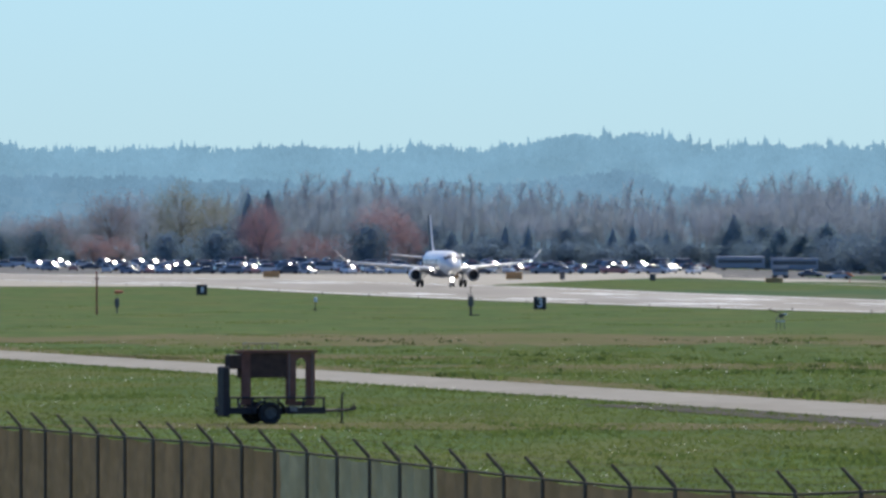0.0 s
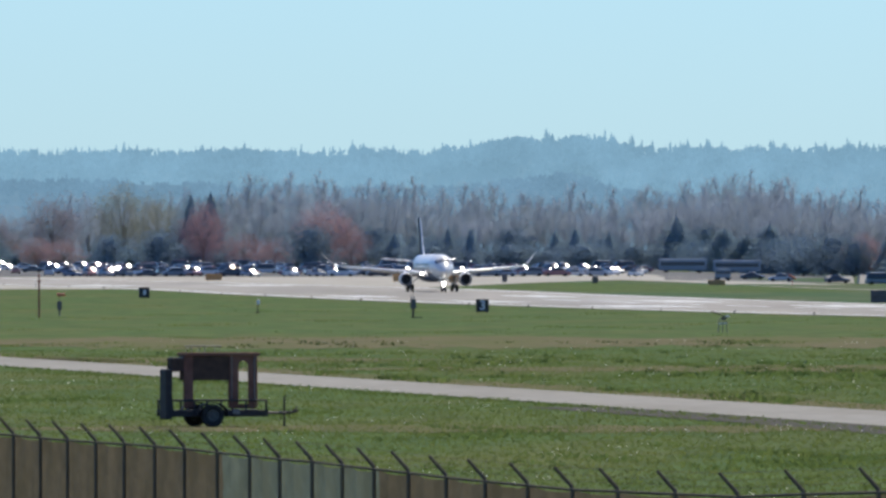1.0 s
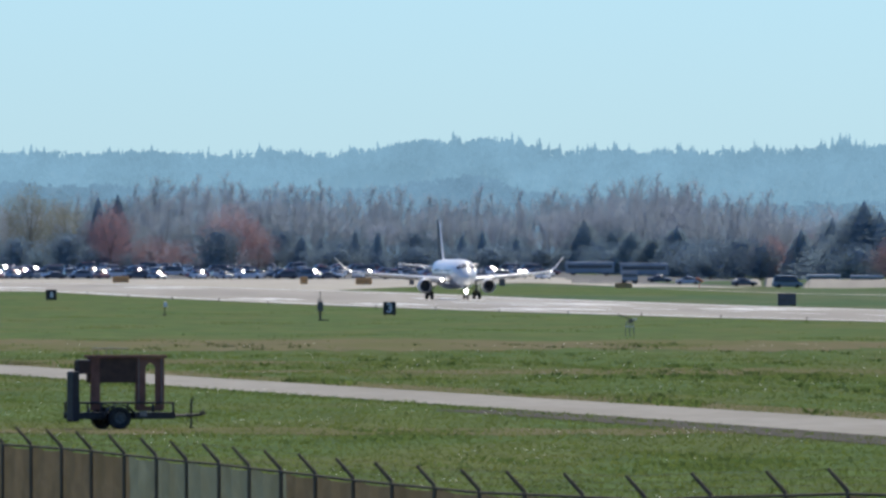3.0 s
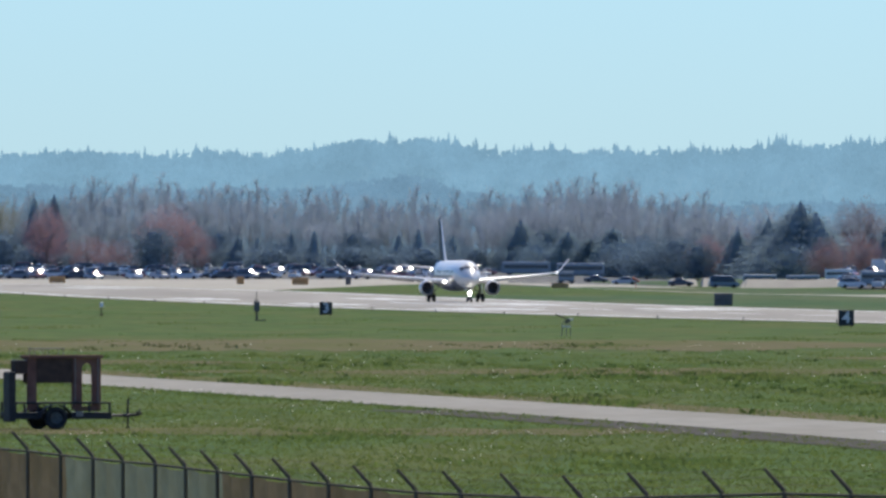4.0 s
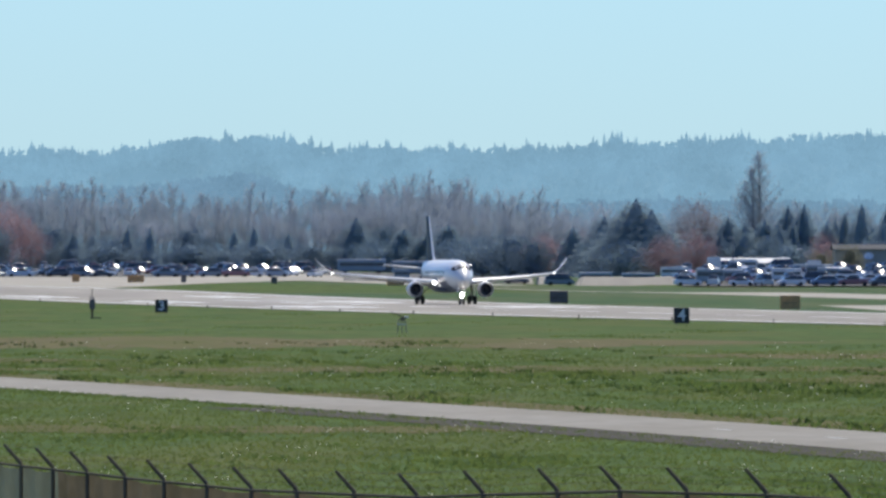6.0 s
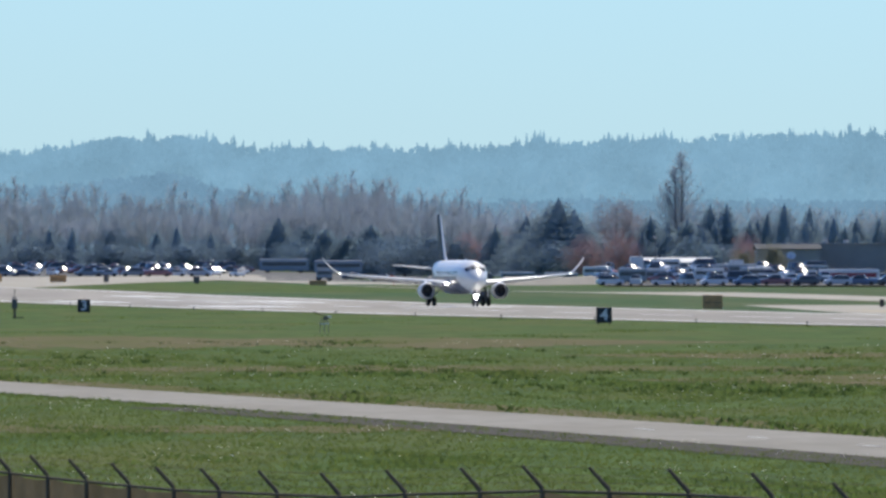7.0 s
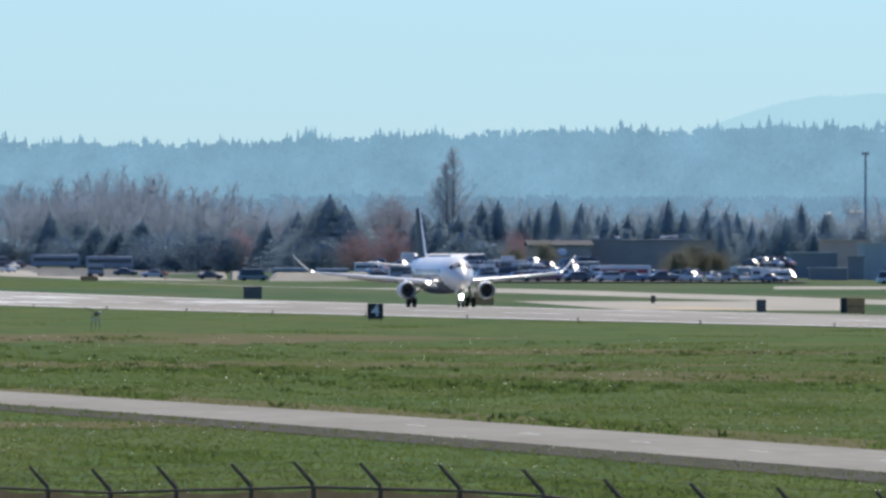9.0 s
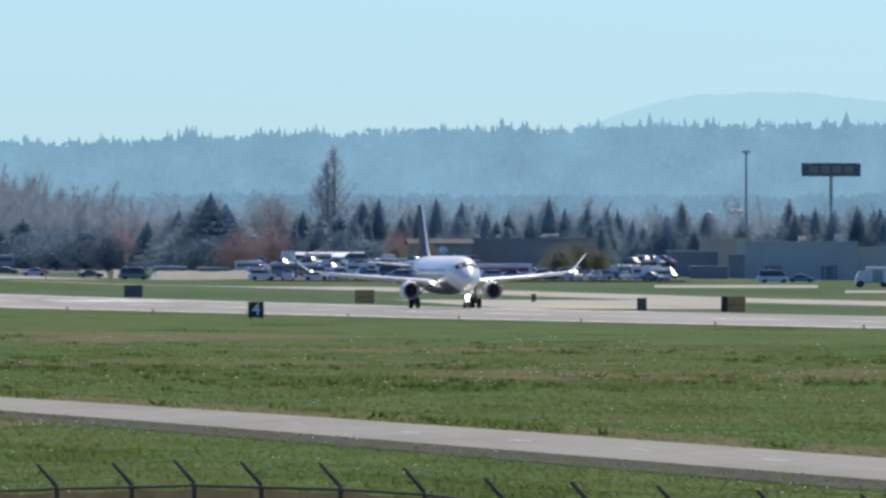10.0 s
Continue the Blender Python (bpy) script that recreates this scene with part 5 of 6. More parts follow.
def bare_tree(seed, h, spread, upright, twig, label):
    """A leafless tree: a trunk that forks into leaders, limbs that fan upward, and thin outer twigs."""
    rnd = random.Random(seed)
    t = thing("bare_tree", 0, 0, 0, label, "tree", "bare trees beyond the lot")
    tr, cr = Pile(), Pile()
    fork = Vector((rnd.uniform(-0.2, 0.2), rnd.uniform(-0.2, 0.2), h * rnd.uniform(0.12, 0.22)))
    tr.prism((0, 0, -0.3), fork, h * 0.013, h * 0.01, 6)
    leaders = rnd.choice((2, 3, 3, 4))
    for q in range(leaders):
        a0 = math.tau * (q + rnd.uniform(-0.3, 0.3)) / leaders
        out = h * spread * rnd.uniform(0.3, 0.75)
        top = h * (1.0 if q == 0 else rnd.uniform(0.72, 0.96))
        spine = [fork]
        for k in range(1, 7):
            v = k / 6
            spine.append(Vector((fork.x + math.cos(a0) * out * v ** 0.7 + rnd.uniform(-0.25, 0.25), fork.y + math.sin(a0) * out * v ** 0.7 + rnd.uniform(-0.25, 0.25), fork.z + (top - fork.z) * v)))
        for k, (a, b) in enumerate(zip(spine, spine[1:])):
            tr.prism(a, b, h * 0.008 * (1 - k / 6.5), h * 0.008 * (1 - (k + 1) / 6.5), 5)
        limbs = 52 // leaders
        for k in range(limbs):
            u = 0.12 + 0.86 * (k + rnd.random()) / limbs
            base = spine[int(u * 6)].lerp(spine[min(int(u * 6) + 1, 6)], u * 6 % 1)
            az_ = rnd.uniform(0, math.tau)
            L = h * spread * (0.35 + 0.65 * math.sin(math.pi * u ** 0.8)) * rnd.uniform(0.6, 1.15)
            d = Vector((math.cos(az_), math.sin(az_), upright * rnd.uniform(0.6, 1.3))).normalized()
            end = base + d * L
            cr.prism(base, end, 0.045, 0.015)
            for j in range(9):
                b2 = base.lerp(end, rnd.uniform(0.1, 1.0))
                d2 = (d + Vector((rnd.uniform(-0.8, 0.8), rnd.uniform(-0.8, 0.8), rnd.uniform(-0.1, 0.9)))).normalized()
                e2 = b2 + d2 * L * rnd.uniform(0.2, 0.5)
                cr.strip(b2, e2, 0.024, rnd)
                for i in range(7 if u < 0.6 else 5):
                    b3 = b2.lerp(e2, rnd.uniform(0.1, 1.0))
                    d3 = (d2 + Vector((rnd.uniform(-0.9, 0.9), rnd.uniform(-0.9, 0.9), rnd.uniform(-0.1, 1.0)))).normalized()
                    cr.strip(b3, b3 + d3 * rnd.uniform(0.5, 1.9), 0.016, rnd)
    tr.make("trunk", BARK, t)
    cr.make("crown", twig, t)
    return t


def poplar_tree(seed, h, w, label):
    """A cone-shaped bare poplar: one straight trunk with steep limbs from near the ground to the tip."""
    rnd = random.Random(seed)
    t = thing("poplar", 0, 0, 0, label, "tree")
    tr, cr = Pile(), Pile()
    tr.prism((0, 0, -0.3), (0, 0, h * 0.9), h * 0.008, 0.02, 6)
    for k in range(230):
        # Each limb leaves the trunk low and climbs steeply to its place in a spindle-shaped crown.
        u = 0.12 + 0.86 * rnd.random()
        a = rnd.uniform(0, math.tau)
        r = 1.05 * w * min(1.0, 1.7 * (1 - u)) ** 0.9 * math.sqrt(rnd.uniform(0.12, 1.0)) * rnd.uniform(0.85, 1.1) + 0.1
        end = Vector((math.cos(a) * r, math.sin(a) * r, h * u))
        base = Vector((0, 0, max(0.4, h * u - r * rnd.uniform(1.6, 2.6) - 0.4)))
        cr.prism(base, end, 0.018, 0.01)
        for j in range(11):
            b2 = base.lerp(end, rnd.uniform(0.45, 1.0))
            d2 = Vector((rnd.uniform(-0.5, 0.5), rnd.uniform(-0.5, 0.5), rnd.uniform(0.4, 1.0))).normalized()
            cr.strip(b2, b2 + d2 * rnd.uniform(0.4, 1.3), 0.015, rnd)
    tr.make("trunk", BARK, t)
    cr.make("crown", HAZED_TWIG, t)
    return t


def conifer(seed, h, w, label):
    rnd = random.Random(seed)
    t = thing("conifer", 0, 0, 0, label, "tree", "dark conifers beyond the lot")
    tr = Pile()
    tr.prism((0, 0, -0.3), (0, 0, h * 0.97), h * 0.018, 0.03, 6)
    tr.make("trunk", BARK, t)
    cr = Pile()
    prof = lambda u: w * (1 - u) ** 0.8
    cr.body([(h * (0.02 + 0.94 * k / 14), 0.5 * prof(k / 14) + 0.03) for k in range(15)], 9, seed * 3.1, 0.3)
    for k in range(22000):
        u = 1 - math.sqrt(1 - rnd.random() * 0.995)
        az_ = rnd.uniform(0, math.tau)
        z = h * (0.01 + 0.98 * u)
        lobe = 1 + 0.3 * noise.noise((math.cos(az_) * 1.7, math.sin(az_) * 1.7 + seed * 5, z * 0.5)) + 0.12 * math.sin(z * 5 + seed)
        r = (prof(u) * lobe + 0.1) * (1 - 0.45 * rnd.random() ** 2)
        cr.leaf((math.cos(az_) * r, math.sin(az_) * r, z), rnd.uniform(0.05, 0.12), rnd, 1.2)
    cr.make("crown", HAZED_CONIFER, t)
    return t


def round_tree(seed, h, w, material, label, name="round_tree", low=0.15, dense=True, size=(0.05, 0.13), count=20000):
    rnd = random.Random(seed)
    t = thing(name, 0, 0, 0, label, "tree" if h > 4 else "shrub")
    tr = Pile()
    tr.prism((0, 0, -0.3), (0, 0, h * 0.5), h * 0.025, h * 0.012, 6)
    for k in range(9):
        a = rnd.uniform(0, math.tau)
        tr.prism((0, 0, h * rnd.uniform(0.2, 0.45)), (math.cos(a) * w * 0.6, math.sin(a) * w * 0.6, h * rnd.uniform(0.55, 0.85)), 0.09, 0.03, 4)
    tr.make("trunk", BARK, t)
    cr = Pile()
    if dense:
        cr.body([(h * (low + (1 - low) * (0.5 - 0.4 * math.cos(math.pi * k / 10))), 0.34 * w * math.sin(math.pi * (0.03 + 0.94 * k / 10)) ** 0.8) for k in range(11)], 10, seed * 2.3, 0.4)
    for k in range(count):
        a, u = rnd.uniform(0, math.tau), rnd.uniform(-1, 1)
        s = math.sqrt(1 - u * u)
        p = Vector((math.cos(a) * s, math.sin(a) * s, u))
        lobe = 1.0 + 0.6 * noise.noise(p * 1.4 + Vector((seed * 4, 0, 0))) + 0.45 * noise.noise(p * 3.5 + Vector((0, seed * 4, 0)))
        r = max(0.6, lobe) * (1 - 0.6 * rnd.random() ** 1.6)
        cr.leaf((p.x * w * r, p.y * w * r, max(0.05, h * (low + (1 - low) / 2 * (1 + u * min(r, 1.2))))), rnd.uniform(*size) * (0.7 + h * 0.03), rnd)
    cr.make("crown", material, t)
    return t


def plant(proto, fresh, u, d, scale=(1, 1, 1), rz=0.0):
    """Set the model itself the first time, then copies of it."""
    x, y, z = at(u / 29.94, d)
    m = pose(x, y, z, 0, 0, rz) @ Matrix.Diagonal((*scale, 1))
    if proto in fresh:
        fresh.discard(proto)
        proto.matrix_world = m
        return proto
    return copy_thing(proto, pose(x, y, z, 0, 0, rz) @ Matrix.Diagonal((scale[0] / proto.scale[0], scale[1] / proto.scale[1], scale[2] / proto.scale[2], 1)))


def woods():
    rnd = random.Random(11)
    tall = [bare_tree(i, 22, (0.2, 0.24, 0.22, 0.26, 0.18, 0.23)[i], (2.6, 1.9, 2.2, 1.6, 3.0, 2.0)[i], HAZED_TWIG, "tall leafless grey tree behind the lot") for i in range(6)]
    wide = [bare_tree(20 + i, 17, 0.4, 1.4, HAZED_TWIG, "spreading leafless grey tree") for i in range(2)]
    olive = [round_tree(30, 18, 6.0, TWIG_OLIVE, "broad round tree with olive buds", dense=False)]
    rounds = [round_tree(31, 16, 5.5, HAZED_TWIG, "rounded leafless tree with a soft grey crown", dense=False)]
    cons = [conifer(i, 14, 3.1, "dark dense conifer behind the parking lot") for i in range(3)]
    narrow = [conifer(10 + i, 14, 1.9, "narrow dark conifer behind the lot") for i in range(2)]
    reds = [round_tree(1, 11, 4.2, HAZED_REDBUD, "round tree in red spring buds", dense=False), round_tree(2, 9, 5.0, HAZED_REDBUD, "broad tree in red spring buds", dense=False)]
    maroon = [round_tree(3, 13, 4.5, HAZED_MAROON, "round tree with maroon twigs", dense=False)]
    darks = [round_tree(4, 9, 4.0, HAZED_EVERGREEN, "dark evergreen shrub beside the lot", "shrub", 0.0, True, (0.12, 0.26), 8000), round_tree(5, 6, 4.4, HAZED_EVERGREEN, "broad dark evergreen shrub", "shrub", 0.0, True, (0.12, 0.26), 8000)]
    fresh = set(tall + wide + olive + rounds + cons + narrow + reds + maroon + darks)
    line = lambda u: float(np.interp(u, (-800, 500, 1000, 2300), (4150, 3900, 3500, 3350)))

    def top_to_scale(u, d, dy, h):
        """Scale so that a tree of height h reaches dy mrad*30 above the eye's level at distance d."""
        x, y, z = at(u / 29.94, d)
        return (EYE + dy * d / 29940 - z) / h

    # The belt of bare cottonwoods, in three loose ranks under one uneven canopy line.
    canopy = lambda u: float(np.interp(u, (-800, -650, -560, -464, -380, -280, -220, -100, 60, 300, 500, 600, 700, 760, 880, 1000, 2280), (72, 80, 108, 122, 112, 130, 150, 146, 138, 124, 124, 148, 148, 124, 112, 98, 94)))
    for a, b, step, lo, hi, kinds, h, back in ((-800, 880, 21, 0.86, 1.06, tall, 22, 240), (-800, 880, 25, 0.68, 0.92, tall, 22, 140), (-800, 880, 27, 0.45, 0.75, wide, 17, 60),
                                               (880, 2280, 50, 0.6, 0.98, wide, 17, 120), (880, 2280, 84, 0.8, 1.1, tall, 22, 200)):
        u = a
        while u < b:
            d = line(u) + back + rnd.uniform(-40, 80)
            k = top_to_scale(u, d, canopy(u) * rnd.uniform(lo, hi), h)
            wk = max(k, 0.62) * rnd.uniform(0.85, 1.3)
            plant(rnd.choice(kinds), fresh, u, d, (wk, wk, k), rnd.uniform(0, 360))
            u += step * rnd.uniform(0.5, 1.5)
    # Single trees: bearing, height over the eye's level, half width, kind.
    def one(kinds, h, w, u, dy, half, dd=0):
        d = line(u) - 40 + dd
        k = top_to_scale(u, d, dy, h)
        s = half * d / 29940 / w
        plant(kinds[int(abs(u)) % len(kinds)], fresh, u, d, (s, s, k), (u * 37) % 360)

    for u, dy, half in ((-344, 124, 40), (-309, 128, 42), (-326, 104, 44), (16, 55, 26), (50, 50, 22), (111, 64, 20), (151, 64, 18), (300, 58, 22), (336, 64, 22), (396, 54, 20), (516, 82, 46), (955, 86, 52), (1012, 118, 70), (1040, 98, 66), (990, 96, 60), (1412, 108, 34), (1457, 102, 30), (1382, 92, 26),
                        (1612, 110, 36), (1640, 90, 34), (1848, 104, 28), (1500, 84, 34), (1540, 82, 34), (1580, 84, 34), (1680, 96, 30), (1715, 90, 30), (1890, 84, 30), (1820, 78, 26), (2085, 92, 30), (2120, 88, 34), (2160, 96, 34), (2200, 92, 34), (2240, 98, 34), (1760, 70, 26)):
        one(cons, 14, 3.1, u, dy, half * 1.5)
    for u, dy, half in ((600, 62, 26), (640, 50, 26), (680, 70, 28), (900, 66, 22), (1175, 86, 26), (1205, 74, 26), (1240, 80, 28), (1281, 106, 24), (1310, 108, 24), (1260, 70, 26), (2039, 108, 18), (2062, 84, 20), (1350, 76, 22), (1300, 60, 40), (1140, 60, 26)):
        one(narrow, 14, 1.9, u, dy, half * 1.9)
    for a, b, step in ((1365, 1740, 16), (2050, 2270, 17), (1160, 1320, 20), (1780, 1900, 20)):
        u = a
        while u < b:
            one(cons if rnd.random() < 0.6 else narrow, 14, 3.1 if rnd.random() < 0.6 else 2.2, u, rnd.uniform(52, 88), rnd.uniform(36, 54), rnd.uniform(-20, 40))
            u += step * rnd.uniform(0.7, 1.3)
    # The tall poplar.
    poplars = [poplar_tree(50 + i, 24, 3.6, "tall cone-shaped bare poplar") for i in range(2)]
    fresh.update(poplars)
    for u, dy, half in ((1219, 172, 68), (1231, 198, 80)):
        d = line(u) + 60
        k = top_to_scale(u, d, dy, 24)
        plant(poplars[u % 2], fresh, u, d, (half * d / 29940 / 3.6,) * 2 + (k,), u)
    for u, dy, half in ((-322, 98, 38), (-104, 98, 52), (850, 46, 34), (1060, 42, 34), (1120, 52, 34), (1345, 46, 26)):
        one(reds[:1], 11, 4.2, u, dy, half * 1.08, -30)
    for u, dy, half in ((-620, 40, 36), (-570, 38, 36), (-250, 46, 40), (-195, 40, 36), (-60, 60, 30)):
        one(reds[1:], 9, 5.0, u, dy, half * 1.12, -30)
    for u, dy, half in ((-589, 118, 42), (-700, 80, 40), (1115, 112, 42), (985, 60, 30), (905, 60, 26)):
        one(maroon, 13, 4.5, u, dy, half * 1.35, 40)
    for u, dy, half in ((-464, 140, 66), (-400, 112, 56)):
        one(olive, 18, 6.0, u, dy, half, 60)
    for u, dy, half in ((-660, 92, 50), (-525, 104, 44), (-760, 78, 48), (920, 96, 40), (1150, 92, 36), (560, 112, 44), (690, 104, 40)):
        one(rounds, 16, 5.5, u, dy, half, 70)
    for u, dy, half in ((-714, 56, 32), (-489, 50, 26), (-400, 56, 36), (-134, 66, 36), (-784, 50, 24), (740, 34, 44), (790, 50, 44), (830, 40, 30)):
        one(darks[:1], 9, 4.0, u, dy, half * 1.3, -50)
    for u, dy, half in ((-370, 34, 44), (80, 30, 60), (220, 34, 60), (350, 34, 60), (440, 30, 46), (560, 28, 46), (690, 26, 44), (1000, 34, 60), (1280, 34, 70), (1420, 40, 50), (1620, 30, 40), (1770, 36, 40)):
        one(darks[1:], 6, 4.4, u, dy, half, -20)
    bush = [round_tree(8, 7, 4.5, BUSH, "yellow-brown bush before the shed", "bush", 0.05)]
    fresh.update(bush)
    for u, dy, half, d in ((1662, 28, 46, 3190), (1630, 16, 40, 3180), (1392, 30, 32, 3180), (1700, 14, 30, 3190), (1340, 20, 30, 3190)):
        k = top_to_scale(u, d, dy, 7)
        plant(bush[0], fresh, u, d, (half * d / 29940 / 4.5,) * 2 + (k,), u)
    # The dark understorey behind the lot.
    u = -790
    while u < 2260:
        one(darks[1:] if rnd.random() < 0.55 else darks[:1], 6 if rnd.random() < 0.55 else 9, 4.3, u, rnd.uniform(14, 46), rnd.uniform(26, 44), rnd.uniform(-20, 60))
        u += rnd.uniform(18, 42)
    for o in list(fresh):
        plant(o, fresh, 300 + len(o.name), 4050, (0.5, 0.5, 0.5))


woods()

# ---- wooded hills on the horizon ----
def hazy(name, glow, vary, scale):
    """Far woods with airlight painted in as emission: an even glow with slow changes from stand to stand."""
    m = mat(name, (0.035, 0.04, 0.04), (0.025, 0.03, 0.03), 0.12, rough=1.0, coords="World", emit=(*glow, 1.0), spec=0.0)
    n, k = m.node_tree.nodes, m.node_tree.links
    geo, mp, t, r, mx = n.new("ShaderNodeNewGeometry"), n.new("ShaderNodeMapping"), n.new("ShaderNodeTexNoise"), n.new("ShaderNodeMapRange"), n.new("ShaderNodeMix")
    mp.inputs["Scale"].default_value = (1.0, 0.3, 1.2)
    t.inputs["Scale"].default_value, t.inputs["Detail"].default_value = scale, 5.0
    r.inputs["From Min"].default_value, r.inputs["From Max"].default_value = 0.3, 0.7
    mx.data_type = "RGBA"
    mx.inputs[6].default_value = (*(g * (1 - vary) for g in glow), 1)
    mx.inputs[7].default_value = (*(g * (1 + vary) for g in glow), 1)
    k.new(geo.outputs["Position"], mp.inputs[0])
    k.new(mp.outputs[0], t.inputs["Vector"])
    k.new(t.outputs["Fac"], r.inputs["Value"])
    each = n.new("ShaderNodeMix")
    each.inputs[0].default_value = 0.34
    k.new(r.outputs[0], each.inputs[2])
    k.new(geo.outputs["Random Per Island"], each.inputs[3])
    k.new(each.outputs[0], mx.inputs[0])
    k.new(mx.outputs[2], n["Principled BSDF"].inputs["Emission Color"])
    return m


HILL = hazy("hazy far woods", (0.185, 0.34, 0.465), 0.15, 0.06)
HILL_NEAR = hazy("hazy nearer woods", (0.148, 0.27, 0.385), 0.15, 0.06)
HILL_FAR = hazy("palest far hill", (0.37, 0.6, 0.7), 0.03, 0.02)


def ridge(name, d, us, dys, tree, density, seed, material, label, broad=0.6, spires=0.12):
    """A wooded ridge: a sloped bank of ground with spiry trees over it, as one far backdrop."""
    rnd = random.Random(seed)
    p = Pile()
    k = d / 29940
    crest = lambda u: EYE + float(np.interp(u, us, dys)) * k - tree * 0.4
    n = 160
    u0, u1 = us[0], us[-1]
    for i in range(n + 1):
        u = u0 + (u1 - u0) * i / n
        c = crest(u) + 0.5 * noise.noise((u * 0.02, seed, 0))
        p.v += [(u * k, d - 60, -1), (u * k, d - 25, c * 0.55), (u * k, d, c), (u * k, d + 30, -1)]
    for i in range(n):
        a = i * 4
        for j in range(3):
            p.f.append((a + j, a + 4 + j, a + 5 + j, a + 1 + j))
    for i in range(density):
        u = rnd.uniform(u0, u1)
        v = rnd.uniform(0.9, 1.0) if rnd.random() < 0.4 else rnd.random() ** 0.6
        c = crest(u)
        base = (u * k, d - 55 * (1 - v), c * (0.1 + 0.9 * v) if v < 0.98 else c)
        stand = 0.5 + 0.5 * noise.noise((u * 0.013, seed * 3.7, v * 2)) + 0.35 * noise.noise((u * 0.05, seed * 1.3, v * 5))
        h = tree * (0.3 + 0.55 * min(max(stand, 0), 1.1)) * rnd.uniform(0.7, 1.2)
        spire = rnd.random() < spires * (0.7 + 1.3 * min(max((u - 300) / 600, 0), 1))
        if spire:
            h *= rnd.uniform(1.2, 1.75)
        if not spire and rnd.random() < broad:
            s_ = h * rnd.uniform(0.3, 0.5)
            for q in range(4):
                p.lump((base[0] + rnd.uniform(-0.9, 0.9) * s_, base[1] + rnd.uniform(-1, 1), base[2] + h * (0.1 + 0.14 * q)), s_ * (1.0 - 0.17 * q), rnd)
            continue
        w = h * rnd.uniform(0.17, 0.3)
        nseg = 5
        lean = rnd.uniform(-0.04, 0.04) * h
        for lo, hi, r in ((0.0, 0.45, 1.0), (0.2, 0.65, 0.85), (0.42, 0.84, 0.58), (0.64, 1.0, 0.36)):
            m = len(p.v)
            off = rnd.uniform(0, 2)
            for q in range(nseg):
                a = math.tau * q / nseg + off
                rr = w * r * rnd.uniform(0.6, 1.35)
                p.v.append((base[0] + math.cos(a) * rr + lean * lo, base[1] + math.sin(a) * rr, base[2] + h * (lo + rnd.uniform(-0.04, 0.04))))
            p.v.append((base[0] + lean * hi, base[1], base[2] + h * hi))
            p.f += [(m + q, m + (q + 1) % nseg, m + nseg) for q in range(nseg)]
    ob = p.make(name, material)
    return tagged(ob, label, "hills", kind="structure")


ridge("backdrop_far", 4960, (1640, 1760, 1830, 1900, 2000, 2080, 2180, 2300), (220, 262, 282, 290, 294, 292, 280, 268), 0.8, 500, 3, HILL_FAR, "far hill on the horizon, palest blue haze painted in", 0.95, 0.0)
RIDGE_U = (-820, -700, -400, -100, 60, 150, 216, 300, 386, 450, 600, 784, 915, 1115, 1383, 1639, 1939, 2320)
RIDGE_H = (203, 200, 198, 198, 200, 205, 219, 222, 219, 203, 203, 204, 209, 216, 226, 229, 234, 240)
SLOPE_U = (-820, -500, -200, 100, 330, 420, 520, 800, 1200, 1700, 2320)
SLOPE_H = (150, 148, 140, 135, 160, 130, 120, 112, 112, 110, 112)
ridge("backdrop", 4870, RIDGE_U, RIDGE_H, 4.2, 6500, 1, HILL, "conifer-wooded ridge on the horizon, blue haze painted in")
ridge("backdrop_near", 4700, SLOPE_U, SLOPE_H, 3.4, 3600, 2, HILL_NEAR, "lower wooded slope with haze painted in", 0.95, 0.01)

# The house wall colour is greyed and blued to stand in for haze.
HAZED_WALL = mat("pale house wall", (0.42, 0.44, 0.47), (0.36, 0.38, 0.41), 0.5, rough=0.85, spec=0.1)
HOUSEROOF = mat("pale shingle roof", (0.4, 0.4, 0.42), (0.33, 0.33, 0.35), 0.8, rough=0.7, spec=0.2)


def far_house(u, up, w):
    """A small house on the wooded slopes: bearing, height over the eye's level, width."""
    far = up > 100
    d, us, dys, tree = (4870, RIDGE_U, RIDGE_H, 4.2) if far else (4700, SLOPE_U, SLOPE_H, 3.4)
    x, z = u * d / 29940, EYE + up * d / 29940
    c = EYE + float(np.interp(u, us, dys)) * d / 29940 - tree * 0.4
    y = float(np.interp(z, (-1, c * 0.55, c), (d - 60, d - 25, d))) - 4.5
    h = thing("far_house", x, y, z - 1.2, "small pale house among the hillside trees", "house", "hillside houses", rz=(u * 7) % 24 - 12)
    part("wall", bm_box(0, 2, -1.4, w, 5, 4.0), HAZED_WALL, h)
    bm = bmesh.new()
    loft(bm, [[(k * (w / 2 + 0.2), -1.0, 0.5), (k * (w / 2 + 0.2), 2, 1.15), (k * (w / 2 + 0.2), 5, 0.5)] for k in (-1, 1)])
    part("roof", bm, HOUSEROOF, h)


for u, up, w in ((291, 104, 3.6), (1939, 86, 4.0), (1884, 82, 3.2)):
    far_house(u, up, w)

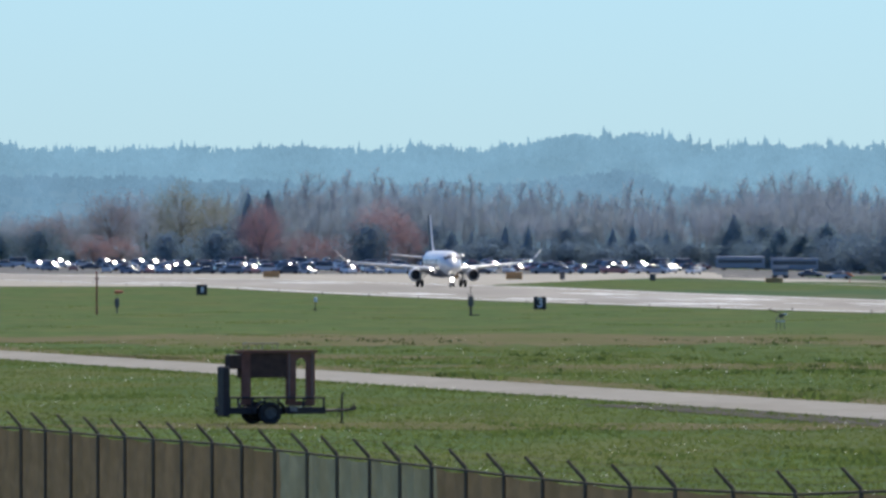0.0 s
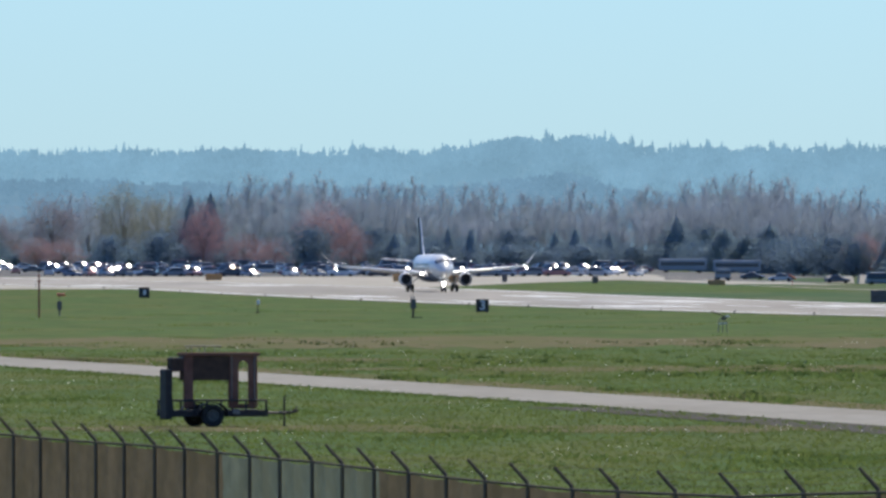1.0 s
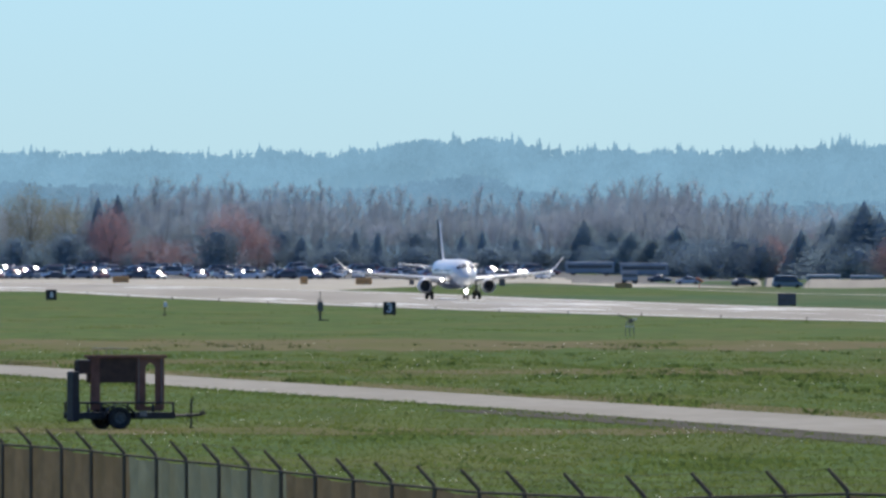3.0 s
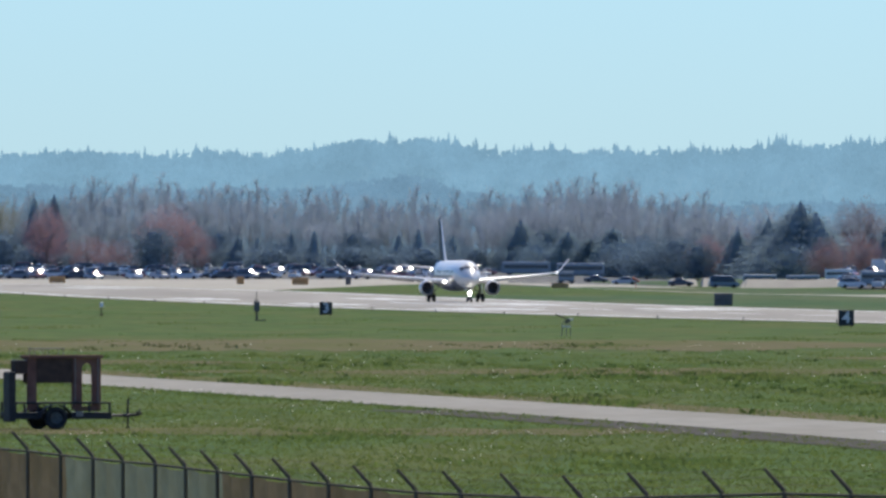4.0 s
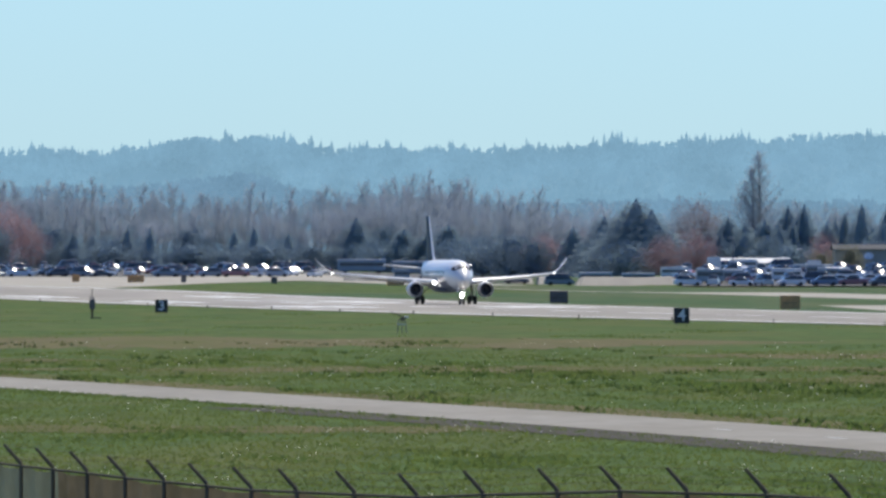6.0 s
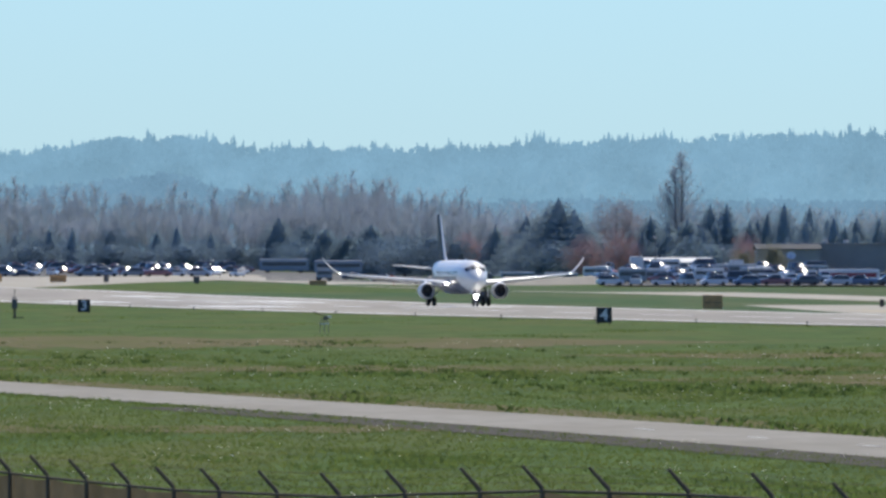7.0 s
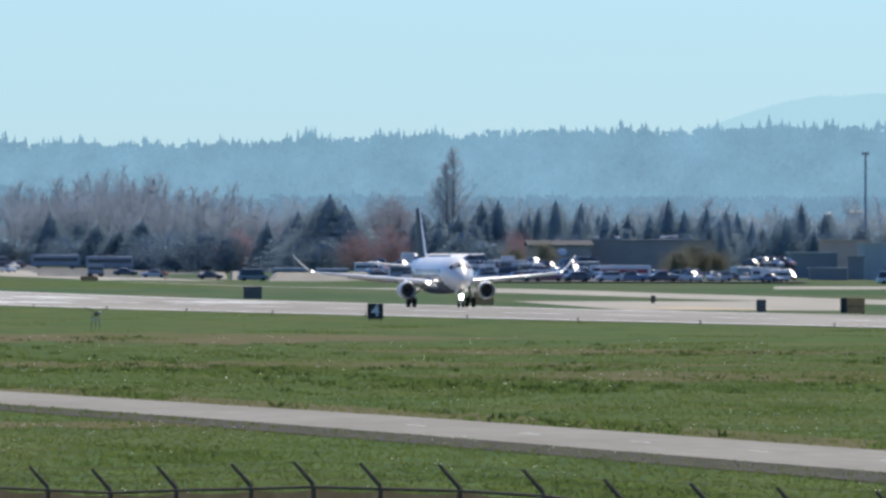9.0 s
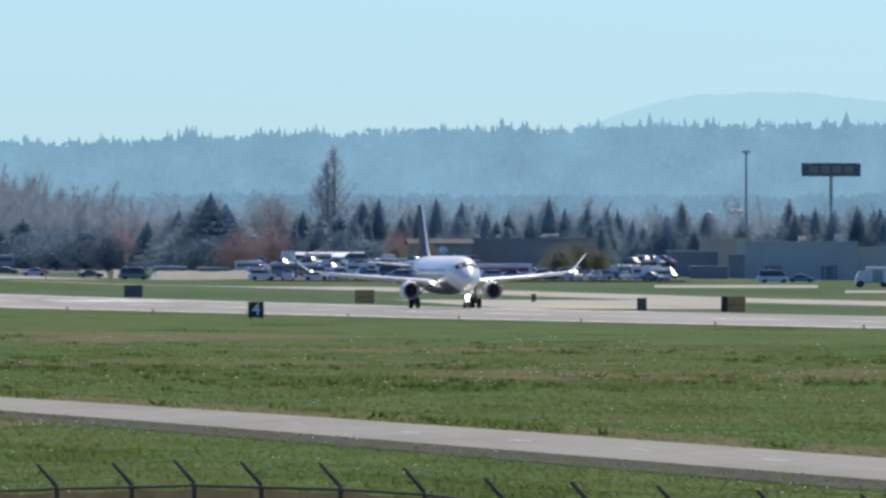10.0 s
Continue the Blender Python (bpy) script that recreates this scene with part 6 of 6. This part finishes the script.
# ---- grass close to the viewer, weeds and flowers ----
def tufts(name, material, n, y0, y1, hmin, hmax, seed, label, keep=None, width=0.3, blades=3, b0=-31.0, b1=78.0, loose=0.0, lift=0.0):
    """Many small blade clumps, denser near the viewer."""
    rng = np.random.default_rng(seed)
    y = y0 * (y1 / y0) ** rng.random(n)
    b = rng.uniform(b0, b1, n)
    x = b * y / 1000
    if keep is not None:
        m = keep(x, y)
        x, y = x[m], y[m]
    n = len(x)
    z = np.interp(y, _gy, _gz) - 0.02 + lift * rng.uniform(0.6, 1.0, n)
    vs, fs = [], []
    for k in range(blades):
        h = rng.uniform(hmin, hmax, n)
        a = rng.uniform(0, math.tau, n)
        w = h * width
        dx, dy = np.cos(a) * w, np.sin(a) * w
        px, py = x + rng.normal(0, loose, n), y + rng.normal(0, loose, n)
        lx, ly = rng.normal(0, 0.8, n) * h, rng.normal(0, 0.8, n) * h
        tri = np.stack([np.stack([px - dx, py - dy, z], 1), np.stack([px + dx, py + dy, z], 1), np.stack([px + lx, py + ly, z + h], 1)], 1)
        vs.append(tri.reshape(-1, 3))
    v = np.concatenate(vs)
    me = bpy.data.meshes.new(name)
    count = len(v)
    me.vertices.add(count)
    me.vertices.foreach_set("co", v.astype(np.float32).ravel())
    me.loops.add(count)
    me.loops.foreach_set("vertex_index", np.arange(count, dtype=np.int32))
    me.polygons.add(count // 3)
    me.polygons.foreach_set("loop_start", np.arange(0, count, 3, dtype=np.int32))
    me.update(calc_edges=True)
    me.materials.append(material)
    return tagged(new(name, me), label, "grass", kind="stuff")


def off_road(x, y):
    s = x + (y - 615.5) * 0.104
    return (np.abs(s) > 3.3) & (x < (1955 - y) * SLOPE)


def patches(x, y):
    p = np.sin(x * 0.9 + np.sin(y * 0.11) * 2) + np.sin(x * 0.37 + y * 0.045) + np.sin(y * 0.09 - x * 0.2) + 0.6 * np.sin(x * 2.3 + y * 0.3)
    chance = np.clip((p - 0.4) / 2.2, 0, 1) ** 2
    return off_road(x, y) & (np.mod(np.sin(x * 127.1 + y * 31.17) * 4375.8, 1.0) < chance)


def verge(x, y):
    s = x + (y - 615.5) * 0.104
    edge = -3.1 - np.clip((520 - y) / 90, 0, 1) * 1.4
    return (s < edge - 0.2 * np.sin(x * 1.1) - 0.15 * np.sin(x * 2.7 + 1)) & (s > -4.6)


def weed_line(x, y):
    s = x + (y - 615.5) * 0.104
    return (s > 3.25) & (s < 6.2) & (np.sin(x * 1.7) + np.sin(x * 0.61 + 1) + np.sin(y * 0.13) > 0.7)


WEED = mat("rank green weeds", (0.114, 0.168, 0.048), (0.1, 0.15, 0.043), 0.6, rough=0.9, coords="World", c=(0.15, 0.175, 0.05), cscale=0.16, cmix=0.7, island=0.06, spec=0.03, trans=0.6)
FLOWER = mat("pale clover heads", (0.8, 0.78, 0.66), (0.7, 0.68, 0.56), 1.0, rough=0.8, trans=0.5)
tufts("grass_tufts", TUFT, 130000, 215, 900, 0.03, 0.1, 1, "short green grass tufts", off_road, 0.24, 4)
tufts("long_grass", WEED, 130000, 240, 900, 0.05, 0.14, 9, "patches of longer green grass", patches, 0.24, 5)
tufts("verge_grass", WEED, 60000, 430, 1000, 0.05, 0.14, 12, "grass growing over the road's edge", verge, 0.35)
tufts("weed_clumps", WEED, 60000, 330, 900, 0.08, 0.24, 2, "rank weeds along the service road", weed_line)


def rough_field(x, y):
    p = np.sin(x * 0.35 + np.sin(y * 0.02) * 2) + np.sin(x * 0.13 + y * 0.017) + np.sin(y * 0.06 - x * 0.1) + 0.8 * np.sin(x * 1.1 + y * 0.05)
    return off_road(x, y) & (x + (y - 615.5) * 0.104 > 4.5) & (np.mod(np.sin(x * 77.7 + y * 13.9) * 3571.3, 1.0) < np.clip((p + 0.2) / 3.4, 0.03, 1) * np.clip((960 - y) / 260, 0, 1))


def field_edge(x, y):
    s = x + (y - 615.5) * 0.104
    return (s > 3.6) & (s < 5.4) & (np.sin(x * 0.9) + np.sin(x * 0.31 + 1) > 0.5)


DARKWEED = mat("dark rank weeds", (0.07, 0.11, 0.03), (0.05, 0.085, 0.022), 0.6, rough=0.9, island=0.1, spec=0.03, trans=0.35)
tufts("rough_grass", WEED, 12000, 560, 960, 0.06, 0.17, 21, "rough clumps of longer grass in the field", rough_field, 0.35, 12, loose=0.22)
tufts("rank_weeds", DARKWEED, 1100, 560, 960, 0.1, 0.22, 22, "dark rank weed clumps in the field", rough_field, 0.35, 12, loose=0.2)
tufts("band_weeds", DARKWEED, 34, 925, 1015, 0.1, 0.2, 24, "dark weed clumps scattered in the dry band", None, 0.45, 10, b0=-12.0, b1=26.0, loose=0.3)
tufts("verge_weeds", DARKWEED, 1500, 330, 700, 0.1, 0.24, 23, "dark weeds along the service road's far edge", field_edge, 0.35, 12, loose=0.16)

def far_clumps(x, y):
    p = np.sin(x * 0.5 + np.sin(y * 0.03) * 3) + np.sin(x * 0.17 - y * 0.021) + np.sin(y * 0.05 + x * 0.11)
    return off_road(x, y) & (np.mod(np.sin(x * 91.7 + y * 17.3) * 2791.3, 1.0) < np.clip((p - 0.6) / 2.4, 0, 1) ** 2)


def clover(x, y):
    p = np.sin(x * 1.3 + np.sin(y * 0.07) * 2) + np.sin(y * 0.11 + x * 0.4) + np.sin(x * 0.45 - y * 0.05)
    return off_road(x, y) & (p > 1.0)


tufts("field_weeds", WEED, 40000, 900, 1850, 0.05, 0.13, 5, "low weed clumps across the far grass", far_clumps, 0.5, 6, loose=0.4)
tufts("clover_heads", FLOWER, 4200, 225, 620, 0.018, 0.04, 3, "tiny white clover heads in the grass", clover, 0.5, 3, lift=0.12)
tufts("daisy_heads", FLOWER, 1500, 560, 1000, 0.03, 0.06, 4, "scattered pale flower heads in the far grass", clover, 0.5, 3, lift=0.17)


def road_marks():
    for y in (372, 390, 408, 426, 446):
        xc = (615 - y) * 0.104
        bm = bmesh.new()
        n = 4
        rings = []
        for i in range(n + 1):
            yy = y + 3.0 * i / n
            xx = (615 - yy) * 0.104
            zz = ground_z(xx, yy) + 0.035
            rings.append([(xx - 0.06, yy, zz), (xx + 0.06, yy, zz), (xx + 0.06, yy, zz + 0.004), (xx - 0.06, yy, zz + 0.004)])
        loft(bm, rings)
        tagged(obj("road_marking", bm, PAINT), "worn pale centre-line dash on the service road", "marking", "road dashes", "structure")


road_marks()


def motions():
    rows = []
    for i in range(21):
        t = i * 0.5
        y = 2300 - 69.5 * t
        x = -0.06 + 6.275 * t + 0.1409 * t * t
        rows.append((t, pose(x, y, ground_z(x, y - 11) + 0.06, 0, 0, 6.5)))
    walk(plane_ob, rows)


motions()
